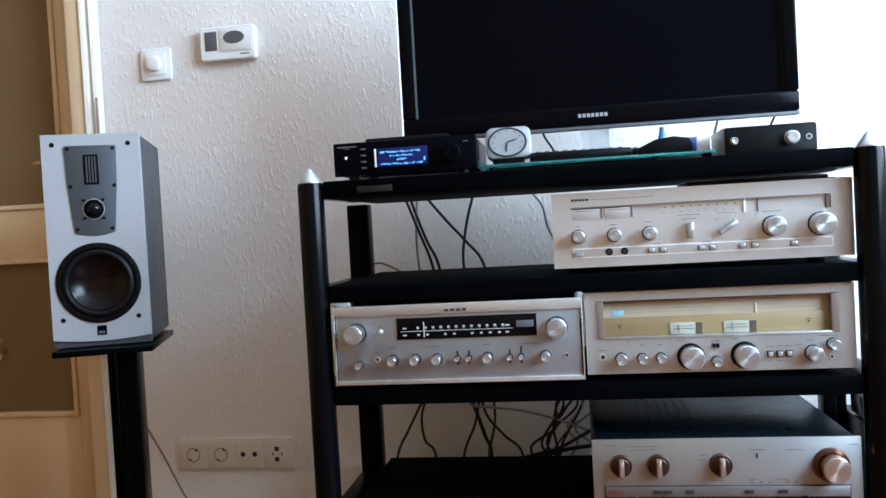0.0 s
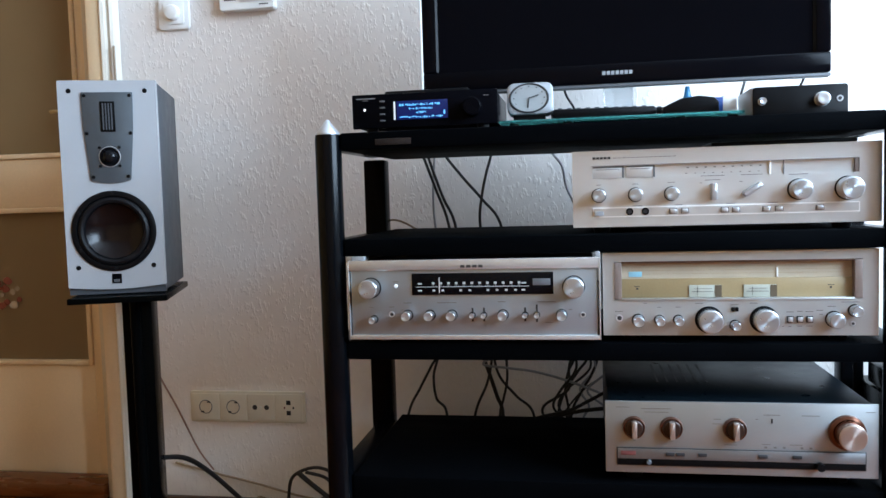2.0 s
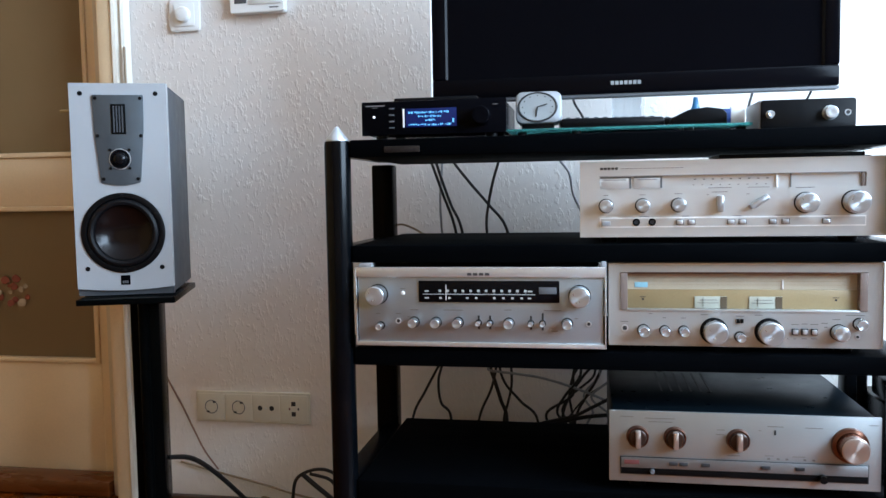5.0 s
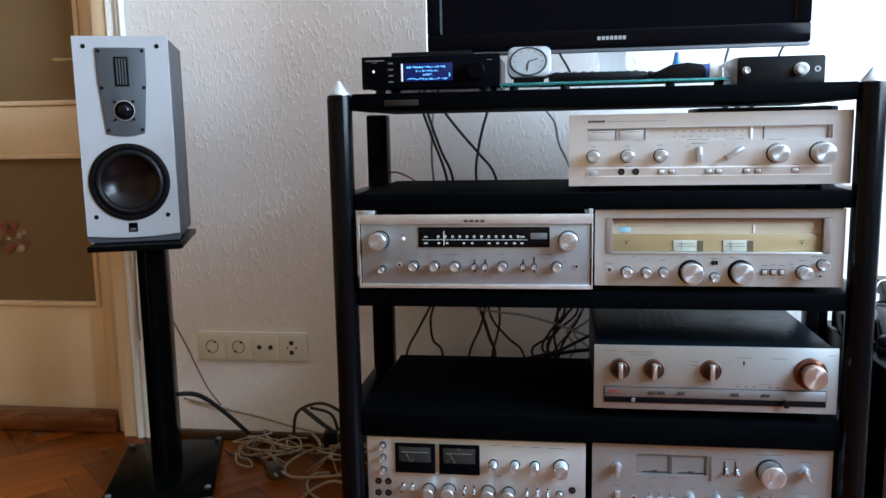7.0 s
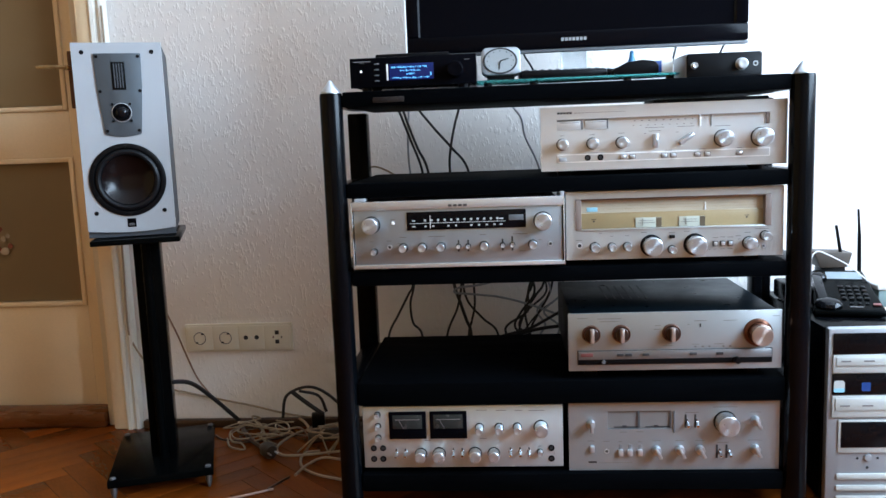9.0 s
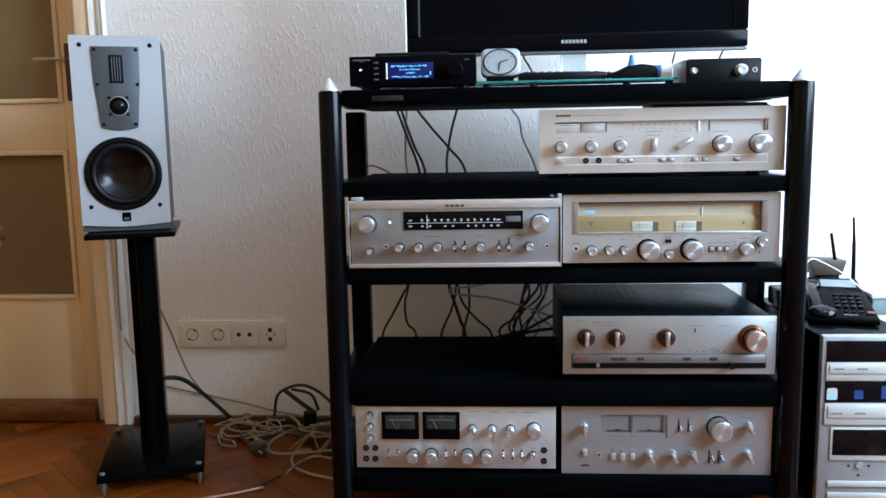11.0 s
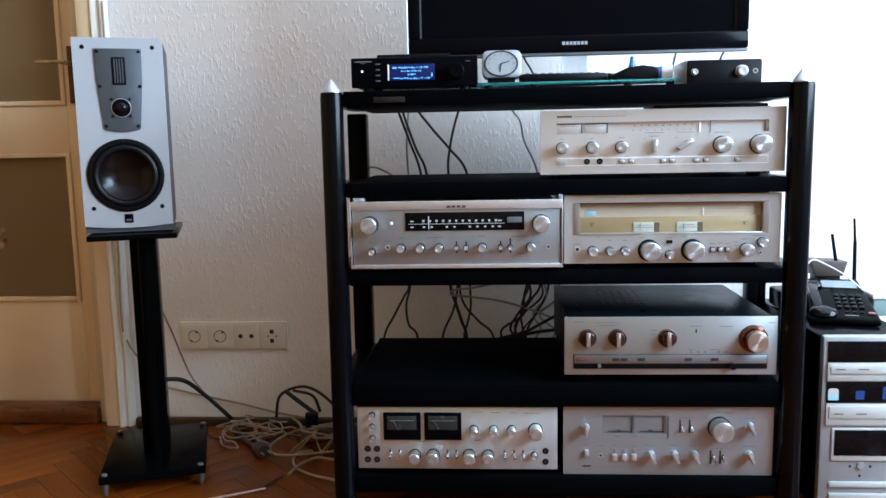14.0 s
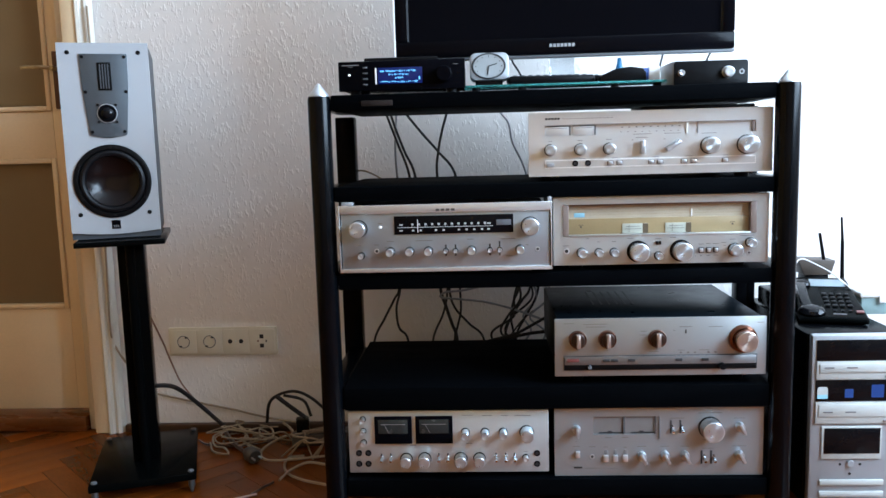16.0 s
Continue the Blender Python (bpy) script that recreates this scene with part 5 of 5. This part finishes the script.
cable([(-0.391, 1.7, 0.948), (-0.391, 1.92, 0.95), (-0.381, 1.93, 0.906), (-0.387, 1.93, 0.816), (-0.385, 1.93, 0.737), (-0.37, 1.93, 0.62), (-0.37, 1.8, 0.6)], 0.0028, M_CABLEG, "grey cable hanging behind the rack")
cable([(-0.373, 1.7, 0.948), (-0.373, 1.92, 0.95), (-0.363, 1.93, 0.906), (-0.317, 1.93, 0.844), (-0.273, 1.93, 0.792), (-0.232, 1.93, 0.735), (-0.217, 1.93, 0.62), (-0.217, 1.8, 0.6)], 0.0034, M_CABLEB, "thin black cable hanging behind the rack")
cable([(-0.258, 1.7, 0.948), (-0.258, 1.92, 0.95), (-0.248, 1.93, 0.904), (-0.262, 1.93, 0.85), (-0.273, 1.93, 0.799), (-0.279, 1.93, 0.736), (-0.264, 1.93, 0.62), (-0.264, 1.8, 0.6)], 0.0034, M_CABLEB, "thin black cable hanging behind the rack")
cable([(-0.126, 1.8, 0.945), (-0.126, 1.92, 0.95), (-0.116, 1.93, 0.901), (-0.089, 1.93, 0.862), (-0.079, 1.93, 0.811), (-0.046, 1.93, 0.733), (-0.031, 1.93, 0.62), (-0.031, 1.8, 0.6)], 0.0028, M_CABLEG, "grey cable hanging behind the rack")
cable([(-0.39, 1.797, 0.61), (-0.39, 1.9, 0.56), (-0.39, 1.93, 0.435), (-0.404, 1.93, 0.401), (-0.433, 1.93, 0.347), (-0.463, 1.93, 0.284), (-0.463, 1.838, 0.17)], 0.0032, M_CABLEB, "thin black cable hanging behind the rack")
cable([(-0.387, 1.797, 0.61), (-0.387, 1.9, 0.56), (-0.387, 1.93, 0.435), (-0.399, 1.93, 0.378), (-0.394, 1.93, 0.323), (-0.37, 1.93, 0.284), (-0.37, 1.838, 0.17)], 0.0032, M_CABLEB, "thin black cable hanging behind the rack")
cable([(-0.279, 1.797, 0.61), (-0.279, 1.9, 0.56), (-0.279, 1.93, 0.434), (-0.264, 1.93, 0.377), (-0.25, 1.93, 0.331), (-0.237, 1.93, 0.284), (-0.237, 1.838, 0.17)], 0.0045, M_CABLEB, "thin black cable hanging behind the rack")
cable([(-0.259, 1.797, 0.61), (-0.259, 1.9, 0.56), (-0.259, 1.93, 0.434), (-0.272, 1.93, 0.362), (-0.303, 1.93, 0.284), (-0.303, 1.838, 0.17)], 0.0032, M_CABLEB, "thin black cable hanging behind the rack")
cable([(-0.255, 1.797, 0.61), (-0.255, 1.9, 0.56), (-0.255, 1.93, 0.434), (-0.242, 1.93, 0.377), (-0.204, 1.93, 0.331), (-0.164, 1.93, 0.284), (-0.164, 1.838, 0.17)], 0.0032, M_CABLEB, "thin black cable hanging behind the rack")
cable([(-0.226, 1.797, 0.61), (-0.226, 1.9, 0.56), (-0.226, 1.93, 0.434), (-0.225, 1.93, 0.37), (-0.235, 1.93, 0.323), (-0.244, 1.93, 0.284), (-0.244, 1.838, 0.17)], 0.0032, M_CABLEB, "thin black cable hanging behind the rack")
cable([(-0.068, 1.797, 0.61), (-0.068, 1.9, 0.56), (-0.068, 1.93, 0.433), (-0.083, 1.93, 0.392), (-0.091, 1.93, 0.346), (-0.083, 1.93, 0.284), (-0.083, 1.838, 0.17)], 0.0032, M_CABLEB, "thin black cable hanging behind the rack")
cable([(-0.038, 1.797, 0.61), (-0.038, 1.9, 0.56), (-0.038, 1.93, 0.433), (-0.061, 1.93, 0.392), (-0.091, 1.93, 0.346), (-0.109, 1.93, 0.284), (-0.109, 1.838, 0.17)], 0.0032, M_CABLEB, "thin black cable hanging behind the rack")
cable([(-0.016, 1.825, 0.61), (-0.016, 1.9, 0.56), (-0.016, 1.93, 0.433), (-0.031, 1.93, 0.384), (-0.053, 1.93, 0.346), (-0.079, 1.93, 0.284), (-0.079, 1.838, 0.17)], 0.0032, M_CABLEB, "thin black cable hanging behind the rack")
cable([(-0.158, 1.92, 0.436), (-0.218, 1.92, 0.424), (-0.266, 1.92, 0.419), (-0.276, 1.92, 0.406), (-0.218, 1.92, 0.399), (-0.158, 1.92, 0.391), (-0.083, 1.92, 0.37), (0.006, 1.92, 0.336)], 0.003, M_CABLEG, "grey cable hanging behind the rack")
cable([(0.013, 1.91, 0.356), (-0.039, 1.91, 0.327), (-0.084, 1.91, 0.304), (-0.144, 1.91, 0.289), (-0.189, 1.91, 0.274)], 0.004, M_CABLEB, "thin black cable hanging behind the rack")
cable([(0.013, 1.91, 0.312), (-0.054, 1.91, 0.304), (-0.114, 1.91, 0.289), (-0.159, 1.91, 0.271)], 0.0045, M_CABLEB, "thin black cable hanging behind the rack")
cable([(-0.51, 1.89, 0.733), (-0.492, 1.89, 0.746), (-0.47, 1.89, 0.75), (-0.445, 1.89, 0.741), (-0.419, 1.89, 0.726)], 0.0025, M_CABLEW, "thin white cable loop behind the shelf")
cable([(-1.025, 1.73, 0.223), (-1.007, 1.76, 0.22), (-0.989, 1.84, 0.191), (-0.965, 1.92, 0.124), (-0.907, 1.97, 0.035)], 0.006, M_CABLEB, "thick black speaker cable from the stand to the floor")
cable([(-1.024, 1.76, 0.451), (-1.021, 1.8, 0.389), (-1.022, 1.86, 0.314), (-1.027, 1.92, 0.24), (-1.023, 1.97, 0.165), (-0.998, 1.99, 0.112)], 0.0024, M_CABLER, "copper coloured speaker wire")
cable([(-1.122, 2.025, 0.116), (-1.015, 2.025, 0.091), (-0.898, 2.025, 0.066), (-0.796, 2.025, 0.04), (-0.701, 2.025, 0.023)], 0.003, M_CABLEW, "white cable running along the wall")
cable([(-0.763, 1.9, 0.07), (-0.753, 1.9, 0.126), (-0.721, 1.9, 0.15), (-0.681, 1.9, 0.157), (-0.643, 1.9, 0.142), (-0.605, 1.9, 0.109), (-0.576, 1.9, 0.071)], 0.0042, M_CABLEB, "dark brown cable loop standing off the floor")
cable([(-0.726, 1.88, 0.149), (-0.693, 1.88, 0.122), (-0.651, 1.88, 0.09)], 0.006, M_CABLEB, "dark brown cable loop standing off the floor")
cable([(-0.705, 1.87, 0.156), (-0.652, 1.87, 0.141), (-0.633, 1.87, 0.097)], 0.004, M_CABLEB, "dark brown cable loop standing off the floor")
cable([(-0.925, 1.901, 0.012), (-0.895, 1.839, 0.012), (-0.85, 1.82, 0.012), (-0.873, 1.864, 0.012), (-0.905, 1.88, 0.012), (-0.932, 1.945, 0.012), (-0.923, 1.981, 0.012), (-0.884, 2.024, 0.012)], 0.0026, M_CABLEW, "tangled cream white cable on the floor")
cable([(-0.907, 1.992, 0.02), (-0.868, 2.026, 0.02), (-0.815, 2.017, 0.02), (-0.778, 1.99, 0.02), (-0.757, 1.927, 0.02), (-0.781, 1.9, 0.02), (-0.814, 1.878, 0.02), (-0.834, 1.857, 0.02)], 0.0026, M_CABLEW, "tangled cream white cable on the floor")
cable([(-0.765, 2.015, 0.016), (-0.82, 2.005, 0.016), (-0.84, 1.972, 0.016), (-0.831, 1.905, 0.016), (-0.796, 1.851, 0.016)], 0.0026, M_CABLEW, "tangled cream white cable on the floor")
cable([(-0.91, 1.951, 0.01), (-0.871, 1.983, 0.01), (-0.82, 1.975, 0.01), (-0.772, 1.931, 0.01)], 0.0026, M_CABLEW, "tangled cream white cable on the floor")
cable([(-0.614, 2.007, 0.02), (-0.635, 1.988, 0.02), (-0.685, 1.959, 0.02), (-0.736, 1.905, 0.02), (-0.759, 1.822, 0.02), (-0.735, 1.764, 0.02), (-0.682, 1.757, 0.02), (-0.57, 1.786, 0.02)], 0.0033, M_CABLEW, "tangled cream white cable on the floor")
cable([(-0.545, 1.732, 0.015), (-0.579, 1.742, 0.015), (-0.622, 1.752, 0.015), (-0.654, 1.704, 0.015), (-0.667, 1.645, 0.015)], 0.0033, M_CABLEW, "tangled cream white cable on the floor")
cable([(-0.524, 1.623, 0.008), (-0.562, 1.638, 0.008), (-0.616, 1.663, 0.008), (-0.661, 1.703, 0.008), (-0.682, 1.757, 0.008), (-0.679, 1.803, 0.008), (-0.644, 1.815, 0.008)], 0.0033, M_CABLEW, "tangled cream white cable on the floor")
cable([(-0.745, 2.005, 0.03), (-0.719, 1.968, 0.03), (-0.693, 1.914, 0.03)], 0.004, M_CABLEW, "tangled cream white cable on the floor")
cable([(-0.929, 2.028, 0.014), (-0.894, 1.954, 0.014), (-0.845, 1.876, 0.014), (-0.803, 1.824, 0.014)], 0.006, M_DKBRONZE, "dark brown power lead on the floor")
cable([(-0.889, 1.5, 0.004), (-0.776, 1.553, 0.004), (-0.708, 1.592, 0.004)], 0.0028, M_CABLER, "thin reddish wire on the floor")
cable([(-0.721, 1.591, 0.004), (-0.704, 1.627, 0.004), (-0.686, 1.661, 0.004)], 0.0026, M_DKBRONZE, "thin dark wire on the floor")
cable([(-1.223, 2.006, 1.211), (-1.223, 2.006, 0.83), (-1.227, 2.006, 0.544), (-1.232, 2.006, 0.332), (-1.23, 2.02, 0.263), (-1.182, 2.0, 0.201)], 0.003, M_CABLEW, "white cable running down beside the door casing")

# a thicket of leads behind the lower shelf
thicket = random.Random(23)
for k in range(6):
    x0, x1 = thicket.uniform(-0.12, 0.0), thicket.uniform(-0.14, 0.0)
    y = 1.915 + 0.004 * k
    cable([(x0, y, 0.46), (x0 + thicket.uniform(-0.02, 0.02), y, 0.40), ((x0 + x1) / 2 + thicket.uniform(-0.04, 0.04), y, 0.35), (x1 + thicket.uniform(-0.03, 0.03), y, 0.31), (x1, y, 0.27), (x1 + 0.02, y, 0.18)],
          thicket.choice((0.0022, 0.0028, 0.0032)), M_CABLEB if k % 4 else M_CABLEG, "thin lead in the tangle behind the rack")

snarl = random.Random(11)
for k in range(9):
    cx, cy = (-0.84, 1.93) if k < 6 else (-0.62, 1.85)
    a0, pts = snarl.uniform(0, 6.3), []
    for q in range(9):
        a = a0 + q * snarl.uniform(0.55, 0.95)
        rad = snarl.uniform(0.03, 0.085)
        pts.append((cx + 1.1 * rad * math.cos(a) + 0.012 * q - 0.05, cy + 0.8 * rad * math.sin(a), 0.004 + 0.006 * k + snarl.uniform(0, 0.012)))
    pts[0] = (pts[0][0], pts[0][1], 0.003)
    pts[-1] = (pts[-1][0], pts[-1][1], 0.003)
    cable(pts, snarl.choice((0.002, 0.0026)), snarl.choice((M_CABLEW, M_CABLEW, M_DKBRONZE)), "thin tangled cable heaped on the parquet")


def plug(at, turn, mat, label):
    p = thing("mains_plug", label, "plug", at, turn)
    part("body", lathe([(0, -0.03), (0.016, -0.03), (0.02, -0.022), (0.02, 0.0), (0.012, 0.02), (0.006, 0.032), (0, 0.032)], 20), mat, p, "", (0, 0, 0.0205))
    part("pin", rod((-0.0095, -0.049, 0.0205), (-0.0095, -0.0302, 0.0205), 0.0024), M_CHROME, p)
    part("pin", rod((0.0095, -0.049, 0.0205), (0.0095, -0.0302, 0.0205), 0.0024), M_CHROME, p)


plug((-0.783, 1.80, 0.0), 40, M_BROWNPLA, "grey-brown mains plug lying on the parquet")
ps = thing("power_strip", "dark brown power strip among the cables", "power strip", (-0.60, 1.93, 0.0), 12)
part("body", box(-0.10, -0.024, 0.0, 0.10, 0.024, 0.036, 0.008), M_BROWNPLA, ps)
for k in range(4):
    part("well", lathe([(0, 0.0345), (0.018, 0.0345), (0.0195, 0.0372), (0.021, 0.0361)], 24, "Z"), M_BROWNPLA, ps, "", (-0.07 + 0.047 * k, 0, 0))
ad = thing("black_block", "small black power adapter plugged into the strip", "adapter", (-0.668, 1.916, 0.0363), 12)
part("body", box(-0.018, -0.018, 0.0, 0.018, 0.018, 0.04, 0.005), M_BLKPLA, ad)
part("prong", rod((0.0, 0.0, -0.0015), (0.0, 0.0, 0.001), 0.012), M_BLKPLA, ad)
cable([(0.278, 1.84, 0.975), (0.287, 1.86, 1.0), (0.302, 1.88, 1.04), (0.32, 1.82, 1.12)], 0.0028, M_CABLEB, "thin black cable hanging from the television")
cable([(0.404, 1.90, 0.96), (0.408, 1.90, 1.0), (0.416, 1.88, 1.04), (0.36, 1.75, 1.1)], 0.0026, M_CABLEB, "thin black cable hanging from the television")
cable([(0.588, 1.77, 0.47), (0.598, 1.78, 0.502), (0.612, 1.782, 0.512), (0.632, 1.782, 0.505), (0.672, 1.765, 0.482), (0.695, 1.725, 0.457), (0.70, 1.712, 0.449)], 0.0016, M_WHITEPLA, "thin white cable looped over the router")
cable([(-0.03, 1.92, 0.93), (-0.06, 1.92, 0.99), (-0.08, 1.92, 1.03), (-0.09, 1.75, 1.1)], 0.0028, M_CABLEB, "thin black cable hanging from the television")
for x in (0.283, 0.31, 0.34):
    cable([(x - 0.015, 1.86, 0.76), (x, 1.87, 0.86), (x + 0.012, 1.88, 0.90), (x + 0.03, 1.93, 0.95)], 0.0055, M_CABLEB, "black connector lead behind the pale receiver")



# ---- parquet floor: herringbone blocks on a dark bed ----
def parquet():
    fl = single("floor", box(XL - 0.15, YF - 0.15, -0.1, XR + 0.15, YB + 0.2, -0.0045), M_GAP, "glossy orange-brown oak parquet in herringbone", "floor", kind="structure")
    L, W, g = 0.36, 0.06, 0.0005

    def block():
        bm = box(-L / 2 + g, -W / 2 + g, -0.0043, L / 2 - g, W / 2 - g, 0.0, 0.0)
        top = [e for e in bm.edges if all(v.co.z > -0.001 for v in e.verts)]
        bmesh.ops.bevel(bm, geom=top, offset=0.0004, segments=1, affect="EDGES")
        return bm

    me = mesh_of("parquet_block", block(), M_PARQ, False)
    tmpl = [v.co.copy() for v in me.vertices]
    faces = [list(p.vertices) for p in me.polygons]
    turn = Matrix.Rotation(radians(45), 4, "Z")
    vs, fs, count = [], [], 0
    for i in range(-70, 70):
        for j in range(-14, 15):
            for k in (0, 1):
                bx, by = i * W + j * L, i * W - j * L
                if k == 0:
                    m = Matrix.Translation((bx + L / 2, by + W / 2, 0))
                else:
                    m = Matrix.Translation((bx + W / 2, by + W + L / 2, 0)) @ Matrix.Rotation(radians(90), 4, "Z")
                m = turn @ m
                x, y = m.translation.x, m.translation.y
                if not (XL - 0.02 < x < XR + 0.02 and YF - 0.02 < y < YB + 0.1):
                    continue
                if -2.3 < x < 0.0 and 1.0 < y and count < 300:
                    ob = new("parquet_block", me)
                    ob.parent, ob.matrix_local = fl, m
                    count += 1
                else:
                    o = len(vs)
                    vs.extend([tuple(m @ c) for c in tmpl])
                    fs.extend([[o + q for q in f] for f in faces])
    rest = bpy.data.meshes.new("parquet_rest")
    rest.from_pydata(vs, [], fs)
    rest.materials.append(M_PARQ)
    ob = new("parquet_rest", rest)
    ob.parent = fl
    tagged(ob, "remaining oak parquet blocks", kind="stuff")


parquet()
